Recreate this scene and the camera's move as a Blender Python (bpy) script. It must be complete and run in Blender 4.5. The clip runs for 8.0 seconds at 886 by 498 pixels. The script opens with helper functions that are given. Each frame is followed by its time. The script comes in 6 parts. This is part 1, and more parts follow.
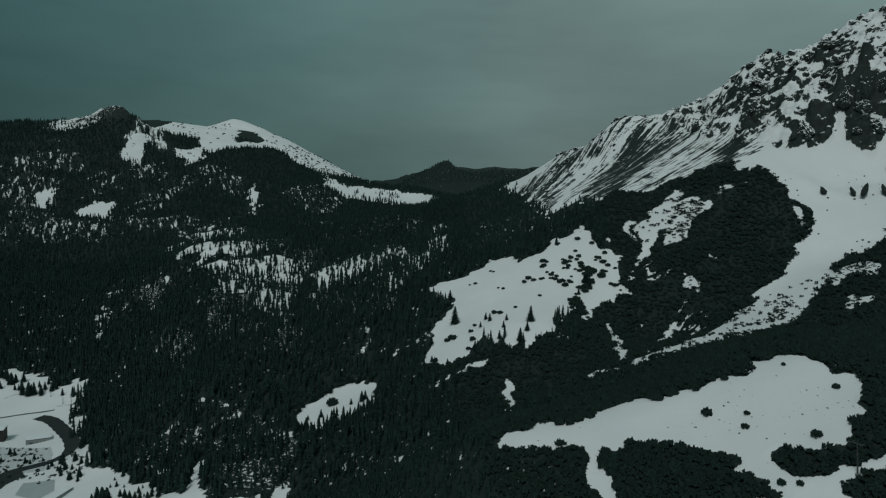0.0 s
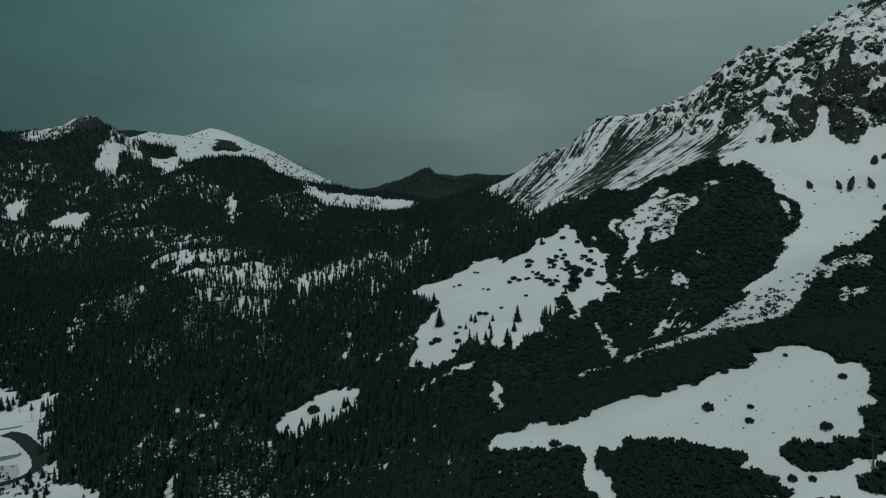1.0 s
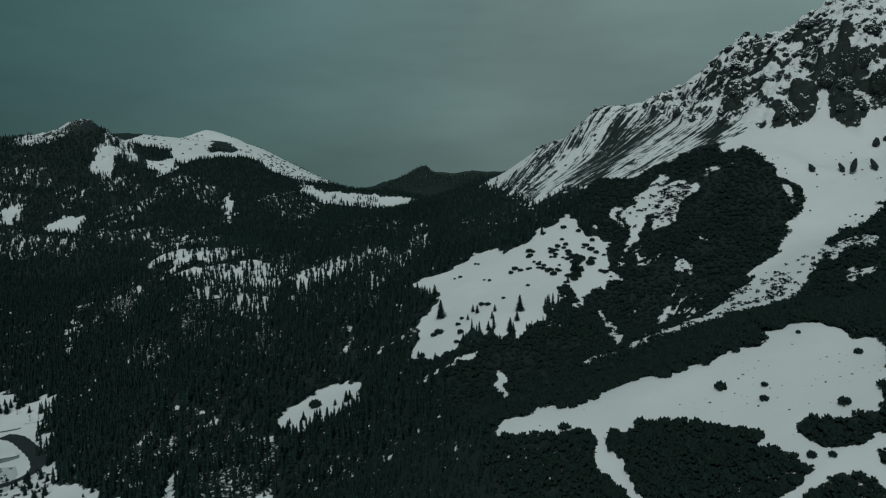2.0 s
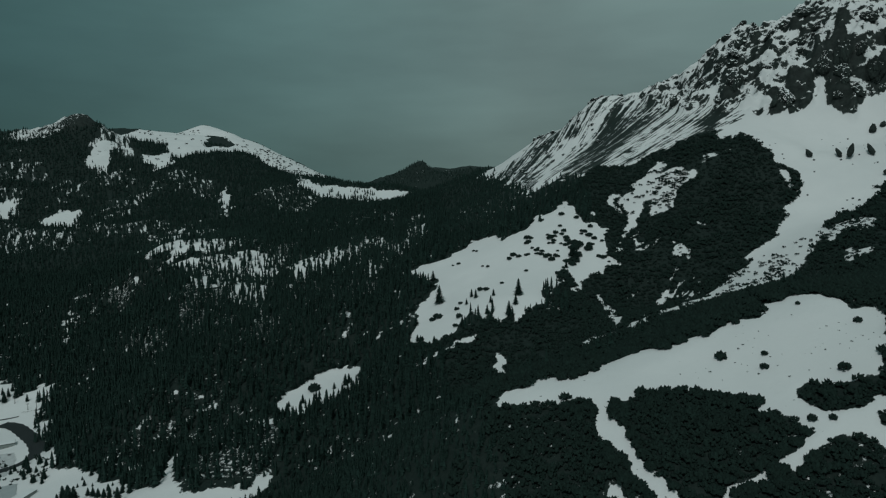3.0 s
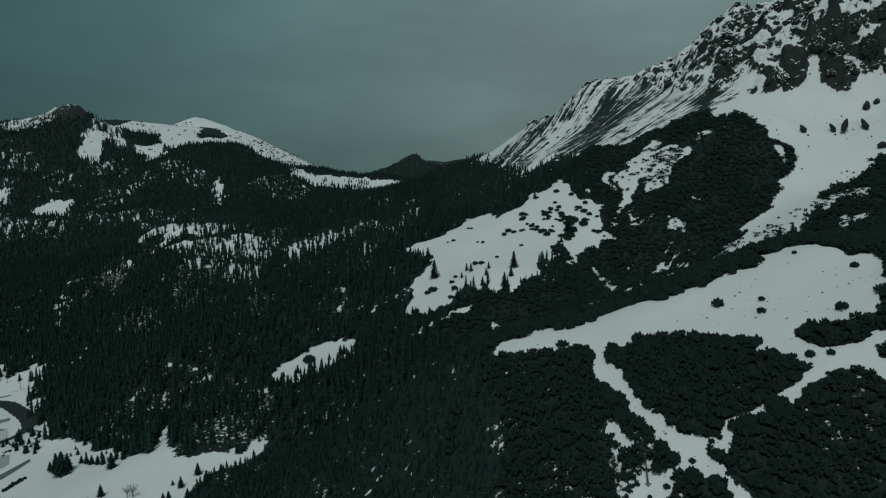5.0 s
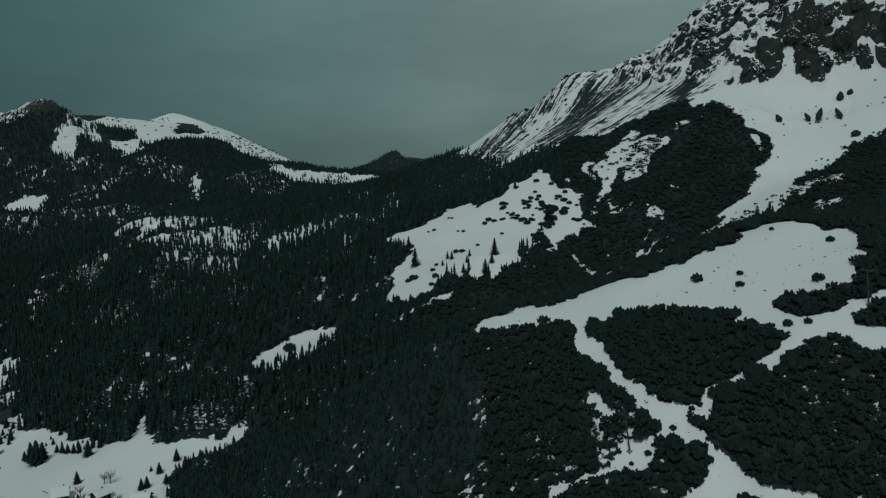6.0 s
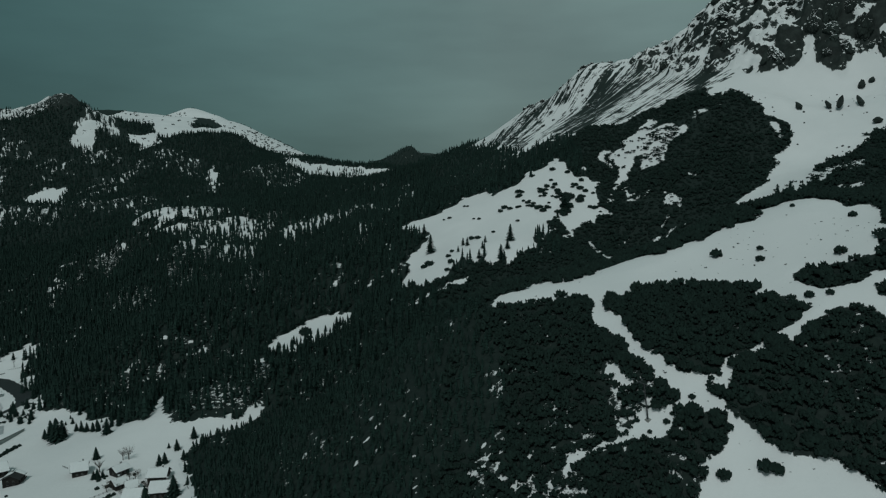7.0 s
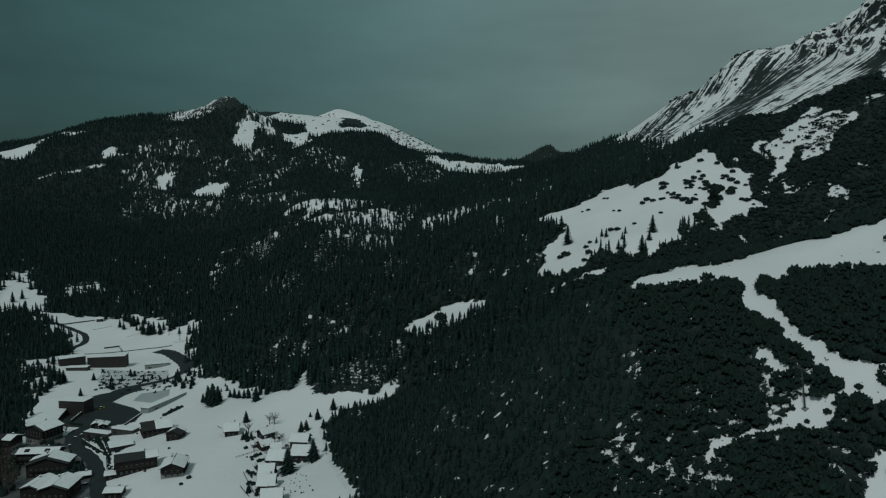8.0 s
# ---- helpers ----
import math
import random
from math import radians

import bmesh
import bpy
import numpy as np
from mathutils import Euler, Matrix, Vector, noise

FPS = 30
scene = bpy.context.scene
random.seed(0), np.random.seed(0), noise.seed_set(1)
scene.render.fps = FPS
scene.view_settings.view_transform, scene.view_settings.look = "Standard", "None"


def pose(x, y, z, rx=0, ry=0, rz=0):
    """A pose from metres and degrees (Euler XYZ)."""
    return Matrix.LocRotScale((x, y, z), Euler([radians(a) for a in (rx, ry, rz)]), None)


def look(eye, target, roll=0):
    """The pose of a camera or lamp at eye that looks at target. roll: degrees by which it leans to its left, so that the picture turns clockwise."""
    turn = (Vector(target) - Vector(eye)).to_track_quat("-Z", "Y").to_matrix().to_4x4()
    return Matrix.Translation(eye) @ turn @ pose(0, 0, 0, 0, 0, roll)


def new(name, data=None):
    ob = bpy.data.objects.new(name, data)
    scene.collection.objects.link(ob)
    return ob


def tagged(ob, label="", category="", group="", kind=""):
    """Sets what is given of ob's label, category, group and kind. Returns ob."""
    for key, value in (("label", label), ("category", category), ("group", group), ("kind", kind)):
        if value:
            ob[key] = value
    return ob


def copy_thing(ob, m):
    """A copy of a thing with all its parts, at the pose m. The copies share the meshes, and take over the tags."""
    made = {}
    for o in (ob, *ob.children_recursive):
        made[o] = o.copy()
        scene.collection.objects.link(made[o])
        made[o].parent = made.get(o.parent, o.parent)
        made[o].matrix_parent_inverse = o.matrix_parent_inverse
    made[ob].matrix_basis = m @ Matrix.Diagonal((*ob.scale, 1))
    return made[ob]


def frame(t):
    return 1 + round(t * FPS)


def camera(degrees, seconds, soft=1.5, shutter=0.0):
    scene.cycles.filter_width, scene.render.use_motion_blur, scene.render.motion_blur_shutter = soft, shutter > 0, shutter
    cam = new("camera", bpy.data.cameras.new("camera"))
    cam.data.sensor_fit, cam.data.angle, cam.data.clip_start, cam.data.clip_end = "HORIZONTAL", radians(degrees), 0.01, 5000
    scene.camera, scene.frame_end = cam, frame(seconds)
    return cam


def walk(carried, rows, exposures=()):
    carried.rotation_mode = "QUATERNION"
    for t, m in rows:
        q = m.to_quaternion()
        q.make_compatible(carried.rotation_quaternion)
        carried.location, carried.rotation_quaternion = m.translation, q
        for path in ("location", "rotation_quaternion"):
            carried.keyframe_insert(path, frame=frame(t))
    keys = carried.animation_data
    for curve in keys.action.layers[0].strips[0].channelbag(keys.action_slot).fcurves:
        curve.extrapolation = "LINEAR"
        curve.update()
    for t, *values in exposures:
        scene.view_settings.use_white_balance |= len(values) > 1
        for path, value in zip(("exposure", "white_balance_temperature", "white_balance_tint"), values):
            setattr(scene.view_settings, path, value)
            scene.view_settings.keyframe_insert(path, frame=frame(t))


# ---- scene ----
cam = camera(65.2, 8.0, soft=1.2)
METRES, EYE, TILT, LEAN, TURN = 120.0, 270.0, -5.2, -1.7, 0.0
ROWS = [
    (0, 0, 0, 0, 0, 0, -0),
    (0.1, 0.0014, 0.0235, -0.0076, 0.039, 0.0492, 0.13),
    (0.2, 0.0028, 0.047, -0.0152, -0.5506, 0.4312, 0.26),
    (0.3, 0.0042, 0.0705, -0.0227, -1.1406, 0.535, 0.39),
    (0.4, 0.0056, 0.094, -0.0303, -1.4029, 0.5468, 0.52),
    (0.5, 0.007, 0.1175, -0.0379, -1.43, 0.73, 0.65),
    (0.8, -0.0015, 0.1658, -0.0647, -1.5092, 0.5565, 0.872),
    (1, -0.0072, 0.198, -0.0825, -1.47, 0.72, 1.02),
    (1.2, -0.0128, 0.2286, -0.0991, -1.2477, 0.5706, 1.216),
    (1.3, -0.0156, 0.2439, -0.1073, -1.3334, 0.9052, 1.314),
    (1.5, -0.0212, 0.2745, -0.1239, -1.31, 1.06, 1.51),
    (1.7, -0.0225, 0.2826, -0.1374, -1.3513, 0.8969, 1.8815),
    (2.8, -0.0483, 0.2861, -0.2612, -1.8629, 0.4945, 2.366),
    (3, -0.0494, 0.2857, -0.2813, -1.9, 0.44, 2.36),
    (3.5, -0.0544, 0.2885, -0.3339, -2.05, 0.38, 2.39),
    (4, -0.0593, 0.2936, -0.3871, -2.08, 0.31, 2.42),
    (4.2, -0.0597, 0.2969, -0.4091, -2.1292, 0.2696, 2.4734),
    (5.3, -0.0699, 0.3097, -0.5281, -2.4585, 0.1577, 2.4977),
    (5.5, -0.0699, 0.3121, -0.5449, -2.74, 0.13, 2.58),
    (5.7, -0.0723, 0.3133, -0.5655, -3.8755, 0.0388, 2.652),
    (6, -0.076, 0.3152, -0.5965, -4.03, -0.03, 2.76),
    (6.2, -0.0784, 0.3166, -0.6173, -5.2528, -0.1308, 2.812),
    (6.3, -0.0796, 0.3173, -0.6278, -5.8533, -0.1395, 2.838),
    (6.5, -0.082, 0.3187, -0.6486, -5.35, -0.2, 2.89),
    (6.8, -0.0876, 0.3199, -0.6785, -5.1888, -0.117, 2.674),
    (6.9, -0.0895, 0.3203, -0.6884, -4.7826, -0.1281, 2.602),
    (7, -0.0914, 0.3207, -0.6984, -2.84, -0.19, 2.53),
    (7.1, -0.0923, 0.3273, -0.7097, -0.2736, -0.0075, 2.1694),
    (7.2, -0.0933, 0.334, -0.721, 3.5835, 0.1203, 1.8088),
    (7.3, -0.0917, 0.3359, -0.7318, 4.8328, 0.2082, 1.6626),
    (7.4, -0.0901, 0.3378, -0.7426, 5.6021, 0.2427, 1.5163),
    (7.5, -0.0885, 0.3397, -0.7534, 6.02, 0.2, 1.37),
    (7.6, -0.0895, 0.3411, -0.764, 6.1751, 0.2767, 1.314),
    (7.7, -0.0905, 0.3425, -0.7746, 6.3036, 0.2456, 1.258),
    (7.8, -0.0915, 0.3438, -0.7852, 6.7094, 0.2709, 1.202),
    (7.9, -0.0925, 0.3452, -0.7958, 7.4354, 0.2629, 1.146),
    (8, -0.0935, 0.3466, -0.8064, 8.39, 0.25, 1.09),
]
walk(cam, [(t, pose(0, 0, EYE, TILT, LEAN, TURN) @ pose(METRES * x, METRES * y, METRES * z, 90 + pitch, roll, yaw)) for t, x, y, z, yaw, pitch, roll in ROWS])

# ---- sky and sun: a high overcast, darker to the west ----
world = bpy.data.worlds.new("overcast")
scene.world = world
world.use_nodes = True
wn, wl = world.node_tree.nodes, world.node_tree.links
wn.clear()
w_out, w_bg = wn.new("ShaderNodeOutputWorld"), wn.new("ShaderNodeBackground")
w_tex, w_sep = wn.new("ShaderNodeTexCoord"), wn.new("ShaderNodeSeparateXYZ")
w_sky = wn.new("ShaderNodeTexSky")
w_sky.sky_type, w_sky.sun_disc = "NISHITA", False
w_sky.sun_elevation, w_sky.sun_rotation = radians(52), radians(205)
w_sky.air_density, w_sky.dust_density = 1.0, 4.0
w_gray = wn.new("ShaderNodeMixRGB")
w_gray.blend_type, w_gray.inputs[0].default_value = "MIX", 0.94
# cloud deck: colour by height and by compass direction, with faint drifting banks
w_up, w_side = wn.new("ShaderNodeMapRange"), wn.new("ShaderNodeMapRange")
w_up.inputs[1].default_value, w_up.inputs[2].default_value = 0.0, 0.30
w_up.inputs[3].default_value, w_up.inputs[4].default_value = 0.72, 1.05
w_side.inputs[1].default_value, w_side.inputs[2].default_value = -0.62, 0.10
w_side.inputs[3].default_value, w_side.inputs[4].default_value = 0.34, 1.08
w_map, w_cloud, w_cr = wn.new("ShaderNodeMapping"), wn.new("ShaderNodeTexNoise"), wn.new("ShaderNodeMapRange")
w_map.inputs["Scale"].default_value = (2.2, 2.2, 9.0)
w_cloud.inputs["Scale"].default_value, w_cloud.inputs["Detail"].default_value = 1.3, 5.0
w_cr.inputs[1].default_value, w_cr.inputs[2].default_value, w_cr.inputs[3].default_value, w_cr.inputs[4].default_value = 0.3, 0.7, 0.84, 1.16
w_m1, w_m2, w_tint = wn.new("ShaderNodeMath"), wn.new("ShaderNodeMath"), wn.new("ShaderNodeMixRGB")
w_m1.operation = w_m2.operation = "MULTIPLY"
w_tint.blend_type, w_tint.inputs[0].default_value = "MULTIPLY", 1.0
w_hue = wn.new("ShaderNodeMixRGB")
w_hue.inputs[1].default_value, w_hue.inputs[2].default_value = (1.34, 2.72, 2.58, 1), (2.02, 2.64, 2.45, 1)
w_east = wn.new("ShaderNodeMapRange")
w_east.inputs[1].default_value, w_east.inputs[2].default_value = -0.55, 0.15
wl.new(w_sep.outputs["X"], w_east.inputs[0])
wl.new(w_east.outputs[0], w_hue.inputs[0])
wl.new(w_hue.outputs[0], w_tint.inputs[1])
wl.new(w_tex.outputs["Generated"], w_sep.inputs[0])
wl.new(w_sep.outputs["Z"], w_up.inputs[0])
wl.new(w_sep.outputs["X"], w_side.inputs[0])
wl.new(w_tex.outputs["Generated"], w_map.inputs[0])
wl.new(w_map.outputs[0], w_cloud.inputs["Vector"])
wl.new(w_cloud.outputs["Fac"], w_cr.inputs[0])
wl.new(w_up.outputs[0], w_m1.inputs[0])
wl.new(w_side.outputs[0], w_m1.inputs[1])
wl.new(w_m1.outputs[0], w_m2.inputs[0])
wl.new(w_cr.outputs[0], w_m2.inputs[1])
wl.new(w_m2.outputs[0], w_tint.inputs[2])
wl.new(w_sky.outputs[0], w_gray.inputs[1])
wl.new(w_tint.outputs[0], w_gray.inputs[2])
wl.new(w_gray.outputs[0], w_bg.inputs["Color"])
w_bg.inputs["Strength"].default_value = 0.075
wl.new(w_bg.outputs[0], w_out.inputs["Surface"])

sun = new("sun", bpy.data.lights.new("sun", "SUN"))
sun.data.energy, sun.data.angle, sun.data.color = 1.03, radians(14), (1.0, 0.98, 0.94)
sun.matrix_world = look((-420, -900, 1300), (0, 0, 0))
scene.view_settings.use_white_balance = True
scene.view_settings.white_balance_temperature, scene.view_settings.white_balance_tint = 6000, 0

# ---- the lie of the land: spot heights (east, north, height) of each landform ----
VALLEY = [(-160, 400, -2), (-225, 420, -5), (-222, 489, -5), (-156, 436, -3), (-123, 560, 8), (-322, 658, -17), (-372, 695, -28), (-410, 750, -39), (-454, 845, -44), (-523, 945, -49),
          (-350, 470, -26), (-400, 560, -33), (-540, 760, -48), (-680, 1020, -45), (-300, 380, -18), (-215, 616, 2), (-153, 589, 22), (-150, 300, -2), (-260, 150, -10), (-500, 300, -30), (-100, -300, 0), (-900, 700, -10)]
NEAR_HILL = [(39, 408, 120), (91, 320, 106), (156, 392, 144), (169, 368, 144), (222, 380, 164), (74, 381, 122), (194, 341, 148), (85, 290, 86), (204, 338, 156), (15, 337, 80),
             (42, 284, 69), (176, 293, 126), (56, 302, 82), (94, 297, 97), (-60, 417, 48), (-100, 470, 22), (120, 255, 80), (275, 430, 172), (-60, 330, 36), (20, 200, 34), (200, 180, 70), (400, 300, 190), (60, -100, 10),
             (206, 405, 168), (157, 414, 149), (110, 420, 135), (245, 408, 175), (185, 458, 155), (130, 465, 127), (205, 475, 158), (250, 480, 169), (265, 505, 166), (122, 430, 139), (108, 428, 134), (196, 432, 165), (216, 432, 170)]
GULLY = [(249, 671, 128), (153, 611, 110), (70, 658, 75), (60, 520, 92), (205, 520, 147), (315, 520, 164), (340, 640, 158), (421, 696, 196), (520, 600, 225), (-30, 540, 45), (-132, 675, 30)]
MEADOW_HILL = [(19, 826, 104), (100, 754, 121), (-81, 755, 48), (-112, 750, 42), (7, 682, 78), (-87, 819, 80), (71, 1018, 165), (214, 958, 203), (258, 935, 192), (250, 804, 134), (321, 807, 166), (248, 765, 110)]
BIG_MOUNTAIN = [(396, 952, 266), (450, 1003, 312), (351, 1007, 266), (501, 941, 294), (514, 939, 282), (554, 910, 286), (464, 776, 206), (537, 1054, 364), (572, 1090, 418), (649, 1024, 416),
                (635, 1001, 351), (413, 1250, 363), (280, 1331, 311), (214, 1328, 281), (229, 1145, 262), (800, 950, 420), (800, 700, 330)]
CREST = [(135, 1750, 272), (235, 1600, 327), (270, 1545, 353), (315, 1485, 371), (350, 1440, 414), (415, 1420, 422), (455, 1380, 422), (500, 1320, 454), (530, 1280, 479), (565, 1250, 508), (605, 1240, 496), (640, 1235, 521), (530, 1207, 449), (579, 1217, 492), (499, 1287, 434), (460, 1357, 428), (705, 1190, 554), (900, 1150, 694), (1400, 1100, 850), (500, 1700, 336), (900, 1700, 419)]
WOODED_SLOPES = [(-491, 1324, 123), (-365, 1125, 93), (-266, 1190, 93), (-349, 1462, 142), (-178, 1240, 118), (-50, 1230, 137), (-514, 1272, 47), (-866, 1742, 42), (-627, 1282, 5), (-264, 733, 34), (-235, 690, 5),
                 (-621, 2291, 205), (-793, 2056, 155), (-1188, 2228, 150), (-1250, 1600, 60), (-960, 1150, -5), (50, 2200, 205), (130, 2000, 235), (60, 1500, 190), (-1500, 1000, 60)]
LEFT_SUMMITS = [(-1199, 2645, 363), (-410, 2474, 278), (-195, 2484, 233), (-215, 2560, 262), (-95, 2560, 264), (-345, 2600, 277), (-435, 2880, 299), (-625, 3150, 398), (-825, 3450, 494), (-990, 3650, 541), (-1125, 3745, 570), (-1195, 3650, 526), (-1280, 3550, 542), (-1315, 3350, 538), (-1300, 2970, 485), (-1338, 2914, 546), (-1415, 2900, 527), (-1525, 2800, 472), (-1735, 2650, 436), (-1850, 2600, 409), (-2120, 2500, 310), (-1016, 3616, 518), (-2600, 2400, 313), (-3000, 3500, 293)]
FAR_HILLS = [(-350, 4600, 240), (-240, 4600, 312), (-95, 4600, 388), (28, 4600, 432), (115, 4600, 368), (240, 4600, 370), (430, 4600, 370), (650, 4600, 397), (-300, 3900, 130), (300, 3800, 143), (100, 3000, 151), (1500, 4500, 392), (-900, 4800, 271), (1500, 2800, 301)]
SPOTS = np.array(VALLEY + NEAR_HILL + GULLY + MEADOW_HILL + BIG_MOUNTAIN + CREST + WOODED_SLOPES + LEFT_SUMMITS + FAR_HILLS, float)
SOFT = 45.0
rng = np.random.default_rng(7)


def kernel(x, y):
    """Smooth sheet through the spot heights, added up spot by spot."""
    out = np.zeros_like(x)
    for (sx, sy, _), w in zip(SPOTS, WEIGHTS):
        out += w * np.sqrt((x - sx) ** 2 + (y - sy) ** 2 + SOFT * SOFT)
    return out + BASE


BASE = 150.0
d2 = (SPOTS[:, None, 0] - SPOTS[None, :, 0]) ** 2 + (SPOTS[:, None, 1] - SPOTS[None, :, 1]) ** 2
WEIGHTS = np.linalg.solve(np.sqrt(d2 + SOFT * SOFT) - 0.8 * np.eye(len(SPOTS)), SPOTS[:, 2] - BASE)
SUMMITS = [(-1338, 2914, 20, 150), (-1120, 3745, 26, 260), (28, 4600, 16, 130), (-1425, 2900, 14, 70), (-1560, 2800, 12, 90)]


def summits(x, y):
    """Sharp tops on the far summits: east, north, extra height, reach."""
    return sum(a * np.clip(1 - np.hypot(x - sx, y - sy) / reach, 0, 1) ** 1.3 for sx, sy, a, reach in SUMMITS)


LATTICE = rng.random((256, 256))


def value_noise(x, y):
    """Smooth noise from 0 to 1 on a lattice of one metre."""
    xi, yi = np.floor(x).astype(int), np.floor(y).astype(int)
    fx, fy = x - xi, y - yi
    fx, fy = fx * fx * (3 - 2 * fx), fy * fy * (3 - 2 * fy)
    x0, x1, y0, y1 = xi % 256, (xi + 1) % 256, yi % 256, (yi + 1) % 256
    return (LATTICE[x0, y0] * (1 - fx) + LATTICE[x1, y0] * fx) * (1 - fy) + (LATTICE[x0, y1] * (1 - fx) + LATTICE[x1, y1] * fx) * fy


def fbm(x, y, size, octaves=4):
    """Layered noise, about -1 to 1, whose largest lumps are size metres across."""
    out, amp, total = 0.0, 1.0, 0.0
    for k in range(octaves):
        c, s = math.cos(0.6 + k), math.sin(0.6 + k)
        out = out + amp * (2 * value_noise((c * x - s * y) / size + 17.3 * k, (s * x + c * y) / size + 5.1 * k) - 1)
        total, amp, size = total + amp, amp * 0.5, size * 0.5
    return out / total * 1.6


# ---- materials ----
def material(name, colour, rough=0.8, bump=0.0, grain=1.0, spread=0.25, islands=False, per_object=False, metal=0.0, spec=0.3):
    """A surface with two scales of variation round one base colour."""
    m = bpy.data.materials.new(name)
    m.use_nodes = True
    n, l = m.node_tree.nodes, m.node_tree.links
    b = n["Principled BSDF"]
    b.inputs["Roughness"].default_value, b.inputs["Metallic"].default_value, b.inputs["Specular IOR Level"].default_value = rough, metal, spec
    tc, a, c = n.new("ShaderNodeTexCoord"), n.new("ShaderNodeTexNoise"), n.new("ShaderNodeTexNoise")
    a.inputs["Scale"].default_value, a.inputs["Detail"].default_value = grain, 6
    c.inputs["Scale"].default_value, c.inputs["Detail"].default_value = grain * 0.13, 3
    l.new(tc.outputs["Object"], a.inputs["Vector"])
    l.new(tc.outputs["Object"], c.inputs["Vector"])
    add, mr, hsv = n.new("ShaderNodeMath"), n.new("ShaderNodeMapRange"), n.new("ShaderNodeHueSaturation")
    l.new(a.outputs["Fac"], add.inputs[0])
    l.new(c.outputs["Fac"], add.inputs[1])
    mr.inputs[1].default_value, mr.inputs[2].default_value, mr.inputs[3].default_value, mr.inputs[4].default_value = 0.6, 1.4, 1 - spread, 1 + spread
    l.new(add.outputs[0], mr.inputs[0])
    value = mr.outputs[0]
    if islands or per_object:
        src = n.new("ShaderNodeNewGeometry").outputs["Random Per Island"] if islands else n.new("ShaderNodeObjectInfo").outputs["Random"]
        mi, mu = n.new("ShaderNodeMapRange"), n.new("ShaderNodeMath")
        mi.inputs[3].default_value, mi.inputs[4].default_value = 0.78, 1.22
        l.new(src, mi.inputs[0])
        mu.operation = "MULTIPLY"
        l.new(value, mu.inputs[0])
        l.new(mi.outputs[0], mu.inputs[1])
        value = mu.outputs[0]
    hsv.inputs["Color"].default_value = (*colour, 1)
    l.new(value, hsv.inputs["Value"])
    l.new(hsv.outputs[0], b.inputs["Base Color"])
    if bump:
        bp = n.new("ShaderNodeBump")
        bp.inputs["Strength"].default_value, bp.inputs["Distance"].default_value = 0.6, bump
        l.new(a.outputs["Fac"], bp.inputs["Height"])
        l.new(bp.outputs[0], b.inputs["Normal"])
    return m


